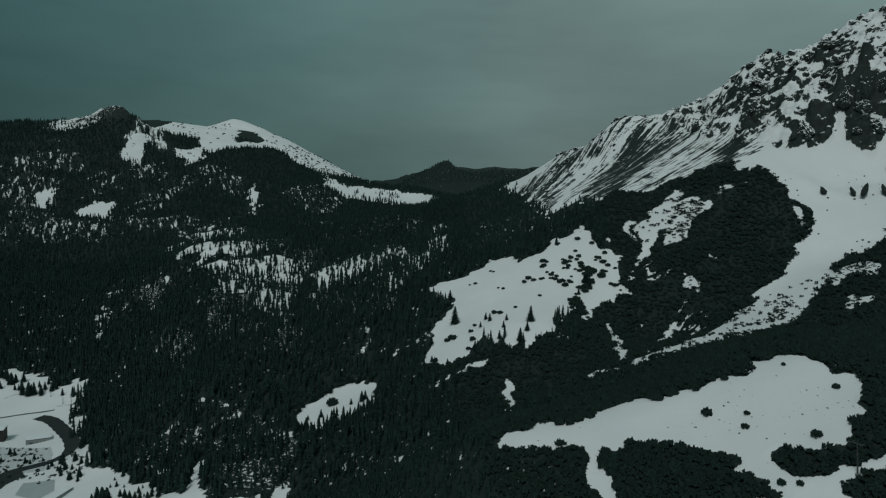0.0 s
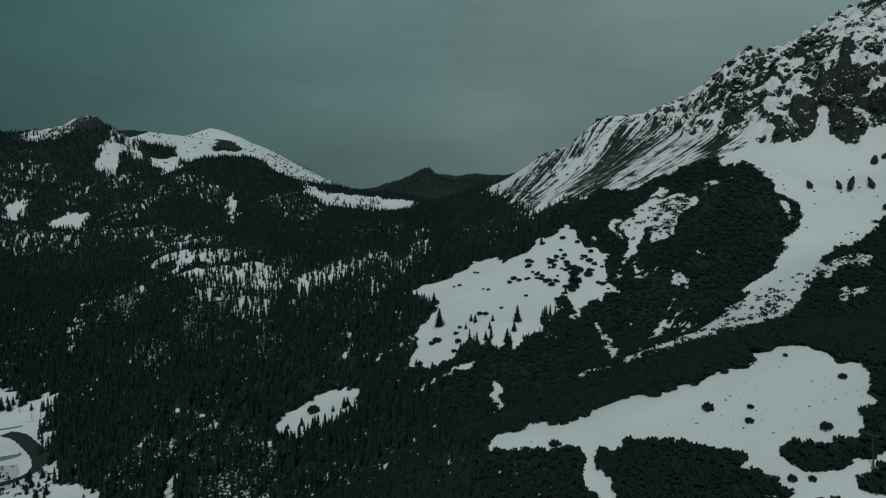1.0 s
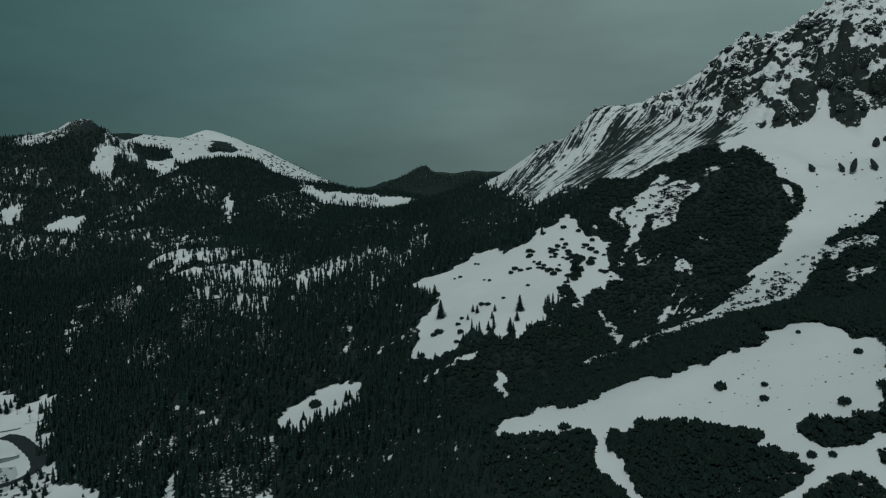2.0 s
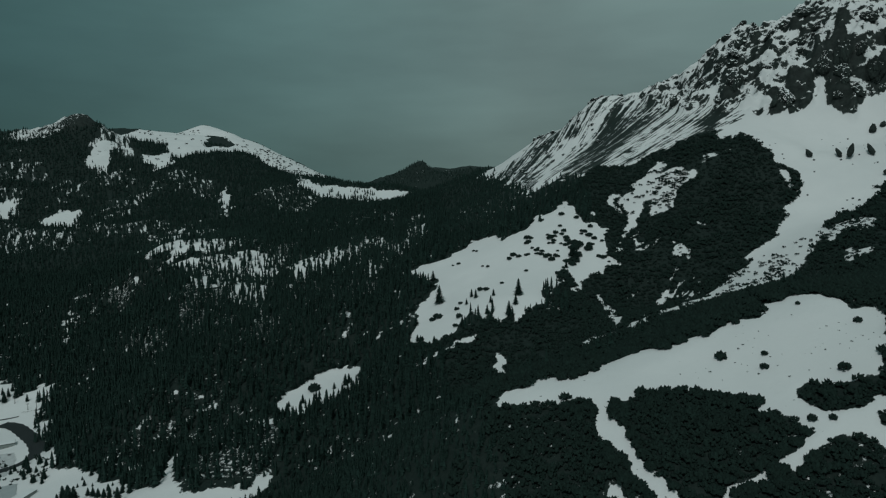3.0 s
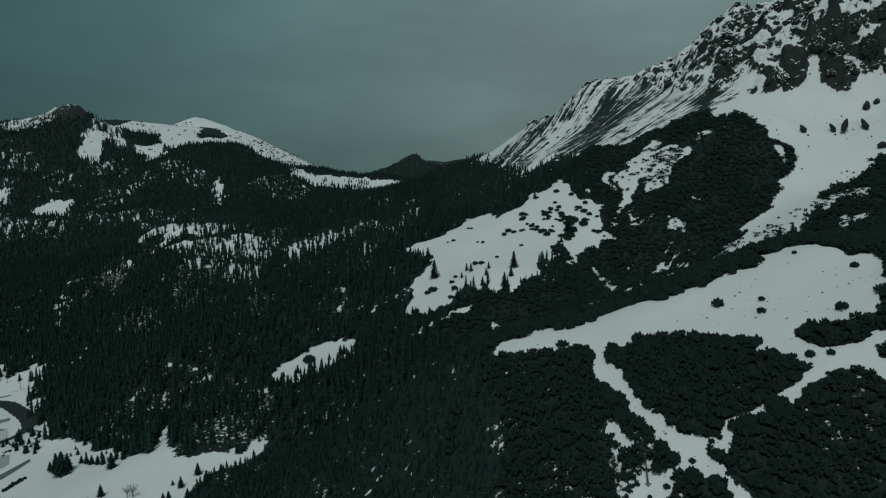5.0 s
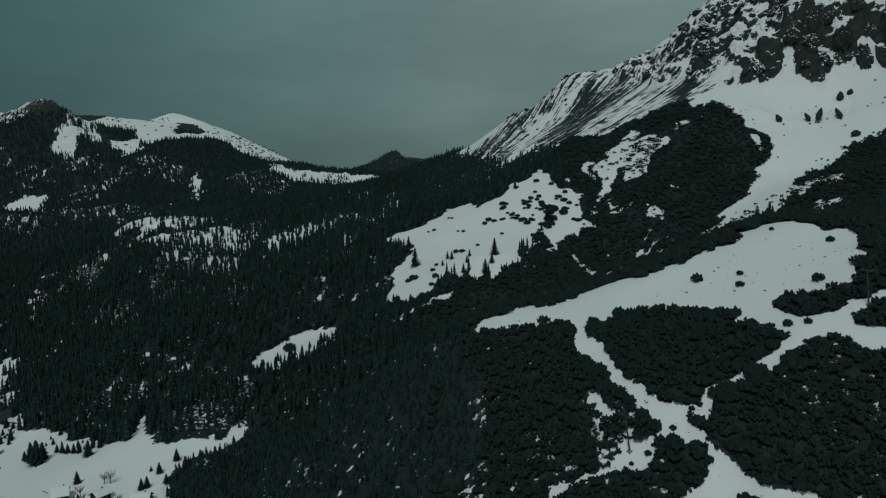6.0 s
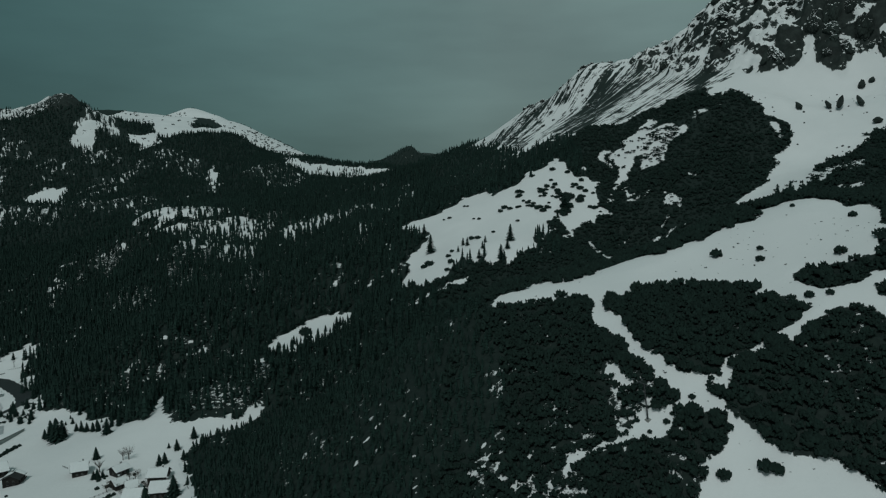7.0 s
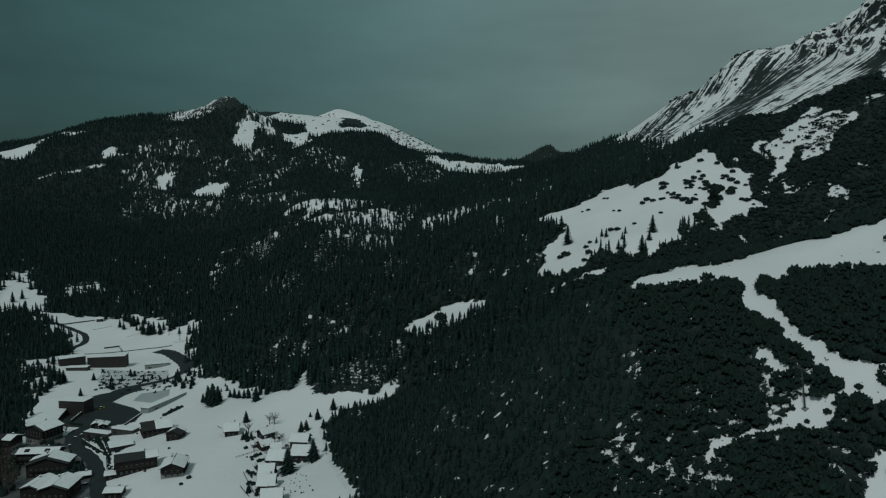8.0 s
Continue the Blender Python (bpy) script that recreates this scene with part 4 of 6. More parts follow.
def rims(polys, gap, off, r):
    """Points just outside the outlines of clearings."""
    out = []
    for poly in polys:
        for (ax, ay), (bx, by) in zip(poly, poly[1:] + poly[:1]):
            long = math.hypot(bx - ax, by - ay)
            for u in np.arange(0.5 * gap, long, gap) / max(long, 0.1):
                for side in (-1, 1):
                    o = side * off * r.uniform(0.6, 1.6) / long
                    out.append((ax + (bx - ax) * u - (by - ay) * o, ay + (by - ay) * u + (bx - ax) * o))
    x, y = np.array(out).T
    keep = ~clearing(x, y)
    return x[keep], y[keep]


def wood(name, label, shapes, x, y, high, ratio, mat, r, smooth=False, category="forest"):
    high = np.asarray(high)
    v, f = scatter(shapes, x, y, high, high * ratio, r)
    return tagged(new(name, quick_mesh(name, v, f, mat, smooth)), label, category, kind="stuff")


r1 = np.random.default_rng(11)
near_bushes = [bush_shape(r1, 24, 4) for _ in range(10)]
far_bushes = [bush_shape(r1, 11, 4) for _ in range(6)]
mid_spruces = [spruce_shape(r1, 5, 6) for _ in range(6)]
far_spruces = [spruce_shape(r1, 4, 5) for _ in range(5)]

x, y = planting(-190, 420, 200, 585, 3.5, r1)
k = thin(x, y, r1) & near_side(x, y)
x, y = x[k], y[k]
edge = np.minimum(along(TRAIL_DOWN, x, y), along(TRAIL_UP, x, y)) < 7.0
edge &= np.cumsum(edge) <= 125
EDGE_PINES = [(a, b, r1.uniform(3.4, 6.8)) for a, b in zip(x[edge], y[edge])]
x, y = x[~edge], y[~edge]
tall = x + 22 * fbm(x, y, 40, 2) < 6 + 0.1 * (y - 300)
sx, sy = x[tall], y[tall]
k = r1.random(len(sx)) < 0.78
sx, sy = sx[k], sy[k]
wood("spruce_thicket", "dense young spruces on the near hillside", mid_spruces, sx, sy, r1.triangular(3.0, 5.5, 9, len(sx)), 1.35, NEEDLES, r1)
x, y = x[~tall], y[~tall]
high = r1.triangular(2.6, 4.2, 7.6, len(x)) * np.where(y > 425, 1.5, 1.0)
# low bushes close the rims of the trails
rx, ry = rims((TRAIL_LOWER, TRAIL_UPPER, CLEAR_PYLON, PISTE_EAST), 1.7, 1.0, r1)
k = ry > 225
rx, ry = rx[k], ry[k]
x, y, high = np.append(x, rx), np.append(y, ry), np.append(high, r1.uniform(1.4, 2.8, len(rx)))
wood("dwarf_pine_thicket", "dense dark green dwarf pines on the near hillside", near_bushes, x, y, high, 1.12, PINE, r1, True)

x, y = planting(15, 900, 540, 1250, 4.9, r1)
k = thin(x, y, r1) & pine_belt(x, y) & ~near_side(x, y)
x, y = x[k], y[k]
wood("dwarf_pine_belt", "dark dwarf pine carpet on the mountain flank", far_bushes, x, y, r1.uniform(3.4, 7.6, len(x)) * (1 + 0.30 * fbm(x, y, 22, 2)), 1.15, PINE, r1, True)

x, y = planting(-1000, 420, 420, 1060, 6.0, r1)
k = thin(x, y, r1) & ~near_side(x, y) & ~pine_belt(x, y)
x, y = x[k], y[k]
rim = np.minimum(along(MID_MEADOW + MID_MEADOW[:1], x, y), along(LOW_MEADOW + LOW_MEADOW[:1], x, y)) < 7.0
rim &= np.cumsum(rim) <= 150
EDGE_SPRUCES = [(a, b, r1.triangular(3, 6, 14)) for a, b in zip(x[rim], y[rim]) if a < -20 or r1.random() < 0.3]
x, y = x[~rim], y[~rim]
wood("spruce_forest", "dense dark spruce forest on the valley slopes", mid_spruces, x, y, r1.triangular(6, 13, 22, len(x)) * np.where(inside(MEADOW_FOOT, x, y), 0.62, 1.0), 1.0, NEEDLES, r1)

x, y = planting(-1500, 420, 1060, 1750, 7.8, r1)
k = thin(x, y, r1, 0.10) & ~pine_belt(x, y)
x, y = x[k], y[k]
wood("spruce_forest", "dark spruce forest with snowy glades on the slopes", far_spruces, x, y, r1.triangular(9, 14, 25, len(x)) * np.where(x > 50, 0.5, 1.0), np.where(x > 50, 1.7, 1.0), NEEDLES, r1)

x, y = planting(-2300, 450, 1750, 3150, 11.4, r1)
k = thin(x, y, r1, 0.10) & (ground_at(x, y) < np.where(x < -1200, 492, 525) + 30 * fbm(x, y, 150, 3)) & ~(inside(CRAG_RIGHT, x, y) & (r1.random(len(x)) < 0.85))
x, y = x[k], y[k]
wood("spruce_forest", "distant dark spruce forest below the summits", far_spruces, x, y, r1.uniform(10, 20, len(x)), 1.2, NEEDLES, r1)

x, y = planting(-480, 800, 4330, 4680, 21.0, r1)
wood("spruce_forest", "far wooded hill at the head of the valley", far_spruces, x, y, r1.uniform(9, 17, len(x)), 1.4, NEEDLES, r1)

x, y = planting(-1300, -150, 2700, 3800, 14.0, r1)
k = clearing(x, y) & (r1.random(len(x)) < 0.015 + 0.20 * np.clip(fbm(x, y, 90, 3), 0, 1) + 0.3 * (along([(-700, 3200), (-480, 2890), (-310, 2660)], x, y) < 60))
x, y = x[k], y[k]
wood("dome_scrub", "sparse dark scrub on the snowy dome", far_bushes, x, y, r1.uniform(4, 10, len(x)), 1.3, PINE, r1)

# rounded pines and low scrub below the meadow
x, y = planting(-160, 260, 620, 860, 4.6, r1)
k = inside(MEADOW_FOOT, x, y) & ~clearing(x, y) & (r1.random(len(x)) < 0.5)
x, y = x[k], y[k]
wood("meadow_scrub", "dark rounded pines and scrub below the white meadow", near_bushes, x, y, r1.triangular(2.5, 4.5, 9.0, len(x)), 1.0, PINE, r1, True)

# twigs and low scrub that poke through the snow of the pistes
x, y = planting(35, 250, 235, 440, 3.0, r1)
k = clearing(x, y) & (r1.random(len(x)) < np.where(np.minimum(along(TRAIL_DOWN, x, y), along(TRAIL_UP, x, y)) < 7, 0.22, np.where(fbm(x, y, 30, 2) > 0.25, 0.10, 0.015)))
x, y = x[k], y[k]
wood("piste_scrub", "small dark twigs poking through the snowy piste", far_bushes, x, y, r1.triangular(0.25, 0.5, 1.3, len(x)), 1.3, PINE, r1)

# scrub in the gully bed and on the snow strip of the flank
x, y = planting(130, 480, 590, 1030, 4.5, r1)
bed = inside(OPEN_MOUNTAIN, x, y) & (y < 740) & (r1.random(len(x)) < np.where(fbm(x, y, 26, 3) > 0.30, 0.9, 0.08))
strip = inside(KNOB_STRIP, x, y) & (r1.random(len(x)) < 0.13) | inside(KNOB_SCRUB, x, y) & (r1.random(len(x)) < np.where(fbm(x, y, 16, 3) > -0.05, 0.95, 0.12))
spur = (inside(SPUR_A, x, y) | inside(SPUR_B, x, y) | inside(BELT_PATCH, x, y)) & (r1.random(len(x)) < 0.6)
x, y = x[bed | strip | spur], y[bed | strip | spur]
wood("gully_scrub", "low dark scrub scattered over the snowy gully", far_bushes, x, y, r1.uniform(1.8, 4.5, len(x)) * np.where(y > 860, 1.45, 1.0), 1.3, PINE, r1)

# trees that stand about on the far meadow
x, y = planting(-460, 40, 2140, 2640, 13.0, r1)
k = inside(FAR_MEADOW, x, y) & (r1.random(len(x)) < np.where(fbm(x, y * 0.6, 45, 2) > 0.05 + 0.0016 * (x + 250), 0.5, 0.03))
x, y = x[k], y[k]
wood("meadow_spruces", "scattered dark spruces on the far snowy meadow", far_spruces, x, y, r1.uniform(8, 17, len(x)), 1.2, NEEDLES, r1)


# ---- helpers for things ----
def part(name, bm, mat, parent, label="", at=None):
    """Links a bmesh (or a ready mesh) as one mesh object under a thing or a part."""
    if isinstance(bm, bmesh.types.BMesh):
        me = bpy.data.meshes.new(name)
        bm.to_mesh(me)
        bm.free()
        me.materials.append(mat)
    else:
        me = bm
    ob = new(name, me)
    ob.parent = parent
    if at is not None:
        ob.matrix_basis = at
    return tagged(ob, label)


def thing(name, m, label, category, group="", kind=""):
    ob = new(name)
    ob.matrix_basis = m
    return tagged(ob, label, category, group, kind)


def box(bm, x0, x1, y0, y1, z0, z1):
    vs = [bm.verts.new(p) for p in ((x0, y0, z0), (x1, y0, z0), (x1, y1, z0), (x0, y1, z0), (x0, y0, z1), (x1, y0, z1), (x1, y1, z1), (x0, y1, z1))]
    for f in ((0, 3, 2, 1), (4, 5, 6, 7), (0, 1, 5, 4), (1, 2, 6, 5), (2, 3, 7, 6), (3, 0, 4, 7)):
        bm.faces.new([vs[i] for i in f])
    return vs


def boxes(*sizes):
    bm = bmesh.new()
    for s in sizes:
        box(bm, *s)
    return bm


def tube(bm, a, b, r0, r1, sides=8):
    a, b = Vector(a), Vector(b)
    t = (b - a).normalized()
    u = t.orthogonal().normalized()
    w = t.cross(u)
    ring = [[bm.verts.new(p + (u * math.cos(6.2832 * i / sides) + w * math.sin(6.2832 * i / sides)) * r) for i in range(sides)] for p, r in ((a, r0), (b, r1))]
    for i in range(sides):
        bm.faces.new((ring[0][i], ring[0][(i + 1) % sides], ring[1][(i + 1) % sides], ring[1][i]))
    bm.faces.new(ring[0][::-1])
    bm.faces.new(ring[1])


def height_at(x, y):
    return float(ground_at(x, y)[0])


rt = random.Random(5)


# ---- houses ----
def window_mesh():
    f = boxes((-0.62, 0.62, -0.05, 0.05, -0.72, -0.58), (-0.62, 0.62, -0.05, 0.05, 0.58, 0.72), (-0.62, -0.48, -0.05, 0.05, -0.58, 0.58), (0.48, 0.62, -0.05, 0.05, -0.58, 0.58), (-0.05, 0.05, -0.04, 0.04, -0.58, 0.58))
    p = boxes((-0.5, 0.5, -0.02, 0.02, -0.6, 0.6))
    out = []
    for name, bm, mat in (("window", f, FRAME), ("pane", p, GLASS)):
        me = bpy.data.meshes.new(name)
        bm.to_mesh(me)
        bm.free()
        me.materials.append(mat)
        out.append(me)
    return out


WINDOW, PANE = window_mesh()


def windows(parent, length, face, z_list, turn, gap=3.0, margin=1.4):
    """Rows of windows along a wall that faces -y after the turn."""
    n = max(1, int((length - 2 * margin) / gap))
    for z in z_list:
        for i in range(n):
            u = (i + 0.5) * (length - 2 * margin) / n - length / 2 + margin
            w = part("window", WINDOW, None, parent, at=pose(0, 0, 0, 0, 0, turn) @ pose(u, -face - 0.03, z))
            part("pane", PANE, None, w)


def snow_sheet(x0, x1, y0, y1, thick, r):
    """A settled slab of snow with a soft, uneven rim; z is its underside."""
    bm = bmesh.new()
    nx, ny = max(3, int((x1 - x0) / 1.6)), max(3, int((y1 - y0) / 1.6))
    top, low = {}, {}
    for i in range(nx + 1):
        for j in range(ny + 1):
            u, v = i / nx, j / ny
            edge = min(u, 1 - u, v, 1 - v)
            px, py = x0 + (x1 - x0) * u, y0 + (y1 - y0) * v
            if edge == 0:
                px += r.uniform(-0.12, 0.12)
                py += r.uniform(-0.12, 0.12)
            top[i, j] = bm.verts.new((px, py, thick * (0.55 if edge == 0 else 1.0) * r.uniform(0.85, 1.15)))
    for i in range(nx):
        for j in range(ny):
            bm.faces.new((top[i, j], top[i + 1, j], top[i + 1, j + 1], top[i, j + 1]))
    rim = [(i, 0) for i in range(nx)] + [(nx, j) for j in range(ny)] + [(i, ny) for i in range(nx, 0, -1)] + [(0, j) for j in range(ny, 0, -1)]
    for k in rim:
        c = top[k].co
        low[k] = bm.verts.new((c.x, c.y, 0))
    for a, b in zip(rim, rim[1:] + rim[:1]):
        bm.faces.new((top[a], low[a], low[b], top[b]))
    return bm


def chalet(x, y, w, d, h, angle, label, group, snowy=(1.0, 1.0), lower=PLASTER, upper=TIMBER, pitch=24, dormers=0):
    """A gabled alpine house: w along its ridge, d across, h to the eaves."""
    z = height_at(x, y)
    ob = thing("house", pose(x, y, z, 0, 0, angle), label, "house", group)
    split = h * 0.42
    rise = d / 2 * math.tan(radians(pitch))
    part("lower_wall", boxes((-w / 2, w / 2, -d / 2, d / 2, -3.5, split)), lower, ob)
    bm = bmesh.new()
    prof = [(-d / 2 - 0.06, split), (d / 2 + 0.06, split), (d / 2 + 0.06, h), (0, h + rise), (-d / 2 - 0.06, h)]
    a, b = [bm.verts.new((-w / 2 - 0.06, p, q)) for p, q in prof], [bm.verts.new((w / 2 + 0.06, p, q)) for p, q in prof]
    bm.faces.new(a[::-1])
    bm.faces.new(b)
    for i in range(5):
        bm.faces.new((a[i], a[(i + 1) % 5], b[(i + 1) % 5], b[i]))
    part("upper_wall", bm, upper, ob)
    over, slope = 1.1, (d / 2 + 1.0) / math.cos(radians(pitch))
    for side, amount in ((-1, snowy[0]), (1, snowy[1])):
        at = pose(0, 0, h + rise + 0.12) @ pose(0, 0, 0, 0, 0, 0 if side > 0 else 180) @ pose(0, 0, 0, -pitch, 0, 0)
        slab = part("roof_slab", boxes((-w / 2 - over, w / 2 + over, 0.0, slope, 0.0, 0.24)), TILES, ob, at=at)
        if amount > 0:
            x0 = -w / 2 - over + 0.1
            x1 = x0 + (w + 2 * over - 0.2) * amount
            if side > 0:
                x0, x1 = -x1, -x0
            part("roof_snow", snow_sheet(x0, x1, 0.05, slope - 0.12, 0.38, rt), ROOF_SNOW, slab, "settled white snow", at=pose(0, 0, 0.245))
        for k in range(dormers):
            u = (k + 0.5) * w / dormers - w / 2
            part("dormer", boxes((u - 1.5, u + 1.5, slope * 0.35, slope * 0.72, 0.2, 1.3)), upper, slab)
    c = part("chimney", boxes((w * 0.18, w * 0.18 + 0.9, d * 0.10, d * 0.10 + 0.9, h + rise * 0.3, h + rise + 1.3)), CONCRETE, ob)
    part("cap", boxes((w * 0.18 - 0.12, w * 0.18 + 1.02, d * 0.10 - 0.12, d * 0.10 + 1.02, h + rise + 1.3, h + rise + 1.55)), ROOF_SNOW, c)
    rows = [1.5] + ([split + 1.2] if h > 4.4 else []) + ([split + 4.0] if h > 9 else [])
    windows(ob, w, d / 2 + 0.06, rows, 0)
    windows(ob, d, w / 2 + 0.06, rows, 90)
    windows(ob, d, w / 2 + 0.06, rows, -90)
    part("door", boxes((-0.5, 0.5, -0.08, 0.08, 0, 2.05)), TIMBER, ob, at=pose(w * 0.28, -d / 2 - 0.1, 0))
    if h > 4.4:
        bal = part("balcony", boxes((-w / 2 - 1.3, -w / 2 - 0.07, -d * 0.42, d * 0.42, split - 0.05, split + 0.15)), upper, ob)
        part("railing", boxes((-w / 2 - 1.3, -w / 2 - 1.2, -d * 0.42, d * 0.42, split + 0.15, split + 1.15)), upper, bal)
        bal = part("balcony", boxes((-w / 2, w / 2, -d / 2 - 1.1, -d / 2 - 0.07, split - 0.05, split + 0.15)), upper, ob)
        part("railing", boxes((-w / 2, w / 2, -d / 2 - 1.1, -d / 2 - 1.0, split + 0.15, split + 1.15)), upper, bal)
    return ob


def flat_building(x, y, w, d, h, angle, label, wall, name="building", glazed=True):
    """A box with a low parapet, a snow-covered flat roof and rows of windows."""
    ob = thing(name, pose(x, y, height_at(x, y), 0, 0, angle), label, "building")
    part("wall", boxes((-w / 2, w / 2, -d / 2, d / 2, -5, h)), wall, ob)
    roof = part("roof", boxes((-w / 2 - 0.4, w / 2 + 0.4, -d / 2 - 0.4, d / 2 + 0.4, h, h + 0.35)), TILES, ob)
    part("roof_snow", snow_sheet(-w / 2 - 0.25, w / 2 + 0.25, -d / 2 - 0.25, d / 2 + 0.25, 0.45, rt), ROOF_SNOW, roof, "settled white snow", at=pose(0, 0, h + 0.355))
    if glazed:
        rows = [1.6 + 3.1 * k for k in range(max(1, int(h / 3.4)))]
        windows(ob, w, d / 2, rows, 0, 4.0)
        windows(ob, d, w / 2, rows, 90, 4.0)
    part("door", boxes((-0.9, 0.9, -0.08, 0.08, 0, 2.2)), TIMBER, ob, at=pose(-w * 0.3, -d / 2 - 0.09, 0))
    return ob


# ---- trees and shrubs that stand alone ----
def crown_mesh(r, tiers, spokes):
    v, f = spruce_shape(r, tiers, spokes)
    return quick_mesh("crown", v, f, NEEDLES)


def spruce_tree(r, label, group, name="spruce"):
    """A single spruce, one metre high: stem and ragged crown."""
    ob = thing(name, Matrix.Identity(4), label, "tree", group)
    bm = bmesh.new()
    tube(bm, (0, 0, -0.04), (0, 0, 0.9), 0.022, 0.004, 6)
    part("trunk", bm, BARK, ob)
    part("crown", crown_mesh(r, 15, 14), NEEDLES, ob)
    return ob


def dwarf_pine(r, label, group, name="dwarf_pine"):
    """A single dwarf pine, one metre wide: bent stems under a dome of tufts."""
    ob = thing(name, Matrix.Identity(4), label, "shrub", group)
    bm = bmesh.new()
    for _ in range(5):
        a = r.random() * 6.283
        tube(bm, (0, 0, -0.06), (0.25 * math.cos(a), 0.25 * math.sin(a), 0.3), 0.03, 0.012, 5)
    part("stem", bm, BARK, ob)
    v, f = bush_shape(r, 60, 5)
    part("crown", quick_mesh("crown", v, f, PINE, True), PINE, ob)
    return ob


def off_road(x, y):
    p = np.array([x]), np.array([y])
    return along(ROAD_VILLAGE, *p)[0] > 6.0 and along(ROAD_FAR, *p)[0] > 6.5 and along(ROAD_LOOP, *p)[0] > 9.0


def plant(makers, spots, wide=1.0, sink=0.1, r=None):
    """Sets copies of a few made plants at (east, north, size)."""
    used = set()
    spots = [q for q in spots if off_road(q[0], q[1])]
    for k, (x, y, s) in enumerate(spots):
        src = makers[k % len(makers)]
        m = pose(x, y, height_at(x, y) - sink, 0, 0, r.uniform(0, 360)) @ Matrix.Diagonal((s * wide, s * wide, s, 1))
        if k % len(makers) not in used:
            used.add(k % len(makers))
            src.matrix_basis = m
        else:
            o = copy_thing(src, Matrix.Identity(4))
            o.matrix_basis = m


HOTELS = [(-405, 524, 18, 20, 11, 75), (-368, 473, 28, 12, 8, 12), (-340, 448, 14, 26, 8, 106), (-311, 401, 18, 12, 9, 94), (-294, 397, 18, 16, 9, 101), (-421, 505, 14, 12, 9, -2), (-264, 429, 24, 13, 9, 32)]
CHALETS = [(-301, 513, 20, 17, 6, 37), (-271, 489, 10, 10, 5, 95), (-232, 418, 15, 13, 6, 108), (-227, 487, 9, 12, 4, 22), (-199, 481, 9, 8, 3.5, 55), (-192, 461, 6, 8, 3.5, 47), (-182, 457, 6, 8, 3.5, 25), (-174, 441, 10, 13, 4, 2), (-172, 418, 8, 12, 4, 14), (-164, 399, 9, 12, 4, 13), (-150, 372, 10, 13, 4.5, 16), (-169, 468, 11, 11, 4, 4), (-159, 446, 12, 13, 4, 6)]
SHEDS = [(-276, 419, 5, 7, 3.5, 32), (-254, 391, 9, 8, 4, 13), (-378, 552, 7, 6, 3, 110), (-368, 547, 7, 6, 3, 110), (-255, 631, 9, 7, 4, 32), (-707, 1033, 9, 8, 4, 30), (-300, 426, 8, 6, 3, 32)]
FLATS = [(-454, 590, 80, 30, 6, 113), (-436, 605, 25, 14, 13, 1), (-356, 523, 23, 7, 3.5, -8), (-313, 486, 16, 14, 3, 40), (-543, 811, 43, 18, 14, 19), (-593, 811, 29, 18, 10, 43), (-561, 779, 24, 10, 4, 14), (-477, 809, 27, 14, 5, 31), (-348, 605, 50, 8, 4, 80), (-334, 524, 20, 8, 4, -7)]
CARS = [(-418, 616), (-522, 778), (-515, 781), (-507, 781), (-500, 784), (-491, 784), (-483, 785), (-473, 783), (-463, 781), (-513, 757), (-507, 759), (-500, 761), (-494, 763), (-487, 765), (-479, 765), (-471, 765), (-463, 764), (-454, 762), (-444, 759), (-505, 740), (-499, 742), (-493, 744), (-487, 745), (-481, 747), (-474, 746), (-468, 748), (-461, 748), (-453, 746), (-445, 744), (-436, 740), (-426, 734)]
FIELD_TREES = [(-690, 1049, 12), (-692, 1063, 13), (-646, 1002, 12), (-660, 1037, 16), (-640, 1018, 18), (-636, 1023, 14), (-606, 990, 14), (-595, 985, 16), (-587, 980, 17), (-626, 1057, 15), (-575, 983, 14), (-575, 994, 13), (-579, 1011, 12), (-565, 1000, 14), (-587, 1050, 12), (-537, 971, 11), (-481, 919, 14), (-434, 833, 13), (-393, 747, 16), (-419, 785, 12), (-455, 841, 9), (-885, 1063, 18), (-962, 1173, 18), (-981, 1183, 16), (-886, 1086, 17), (-828, 1121, 16), (-824, 1131, 18), (-814, 1128, 17)]
TOWN_TREES = [(-297, 589, 16), (-286, 576, 20), (-286, 585, 15), (-305, 595, 8), (-281, 598, 7), (-275, 594, 8), (-268, 588, 8), (-261, 583, 8), (-255, 579, 8), (-241, 562, 13), (-238, 577, 8), (-255, 606, 12), (-226, 509, 9), (-213, 475, 6), (-211, 476, 7), (-208, 477, 5), (-160, 421, 16), (-149, 436, 14), (-176, 489, 8), (-173, 491, 8), (-164, 526, 9), (-178, 514, 4), (-161, 493, 7), (-171, 510, 8), (-246, 582, 7), (-395, 757, 12), (-480, 895, 9)]
MEADOW_SPRUCES = [(184, 863, 20), (186, 856, 14), (182, 868, 12), (170, 840, 9), (96, 742, 11), (72, 761, 8), (226, 458, 13), (237, 463, 14), (231, 452, 10), (243, 470, 11), (19, 827, 22), (102, 763, 18), (55, 807, 9), (59, 797, 10), (48, 788, 7), (77, 780, 8), (87, 727, 15), (66, 739, 10), (-116, 680, 9), (-78, 704, 12), (-75, 709, 10), (-89, 704, 7), (-129, 679, 6)]
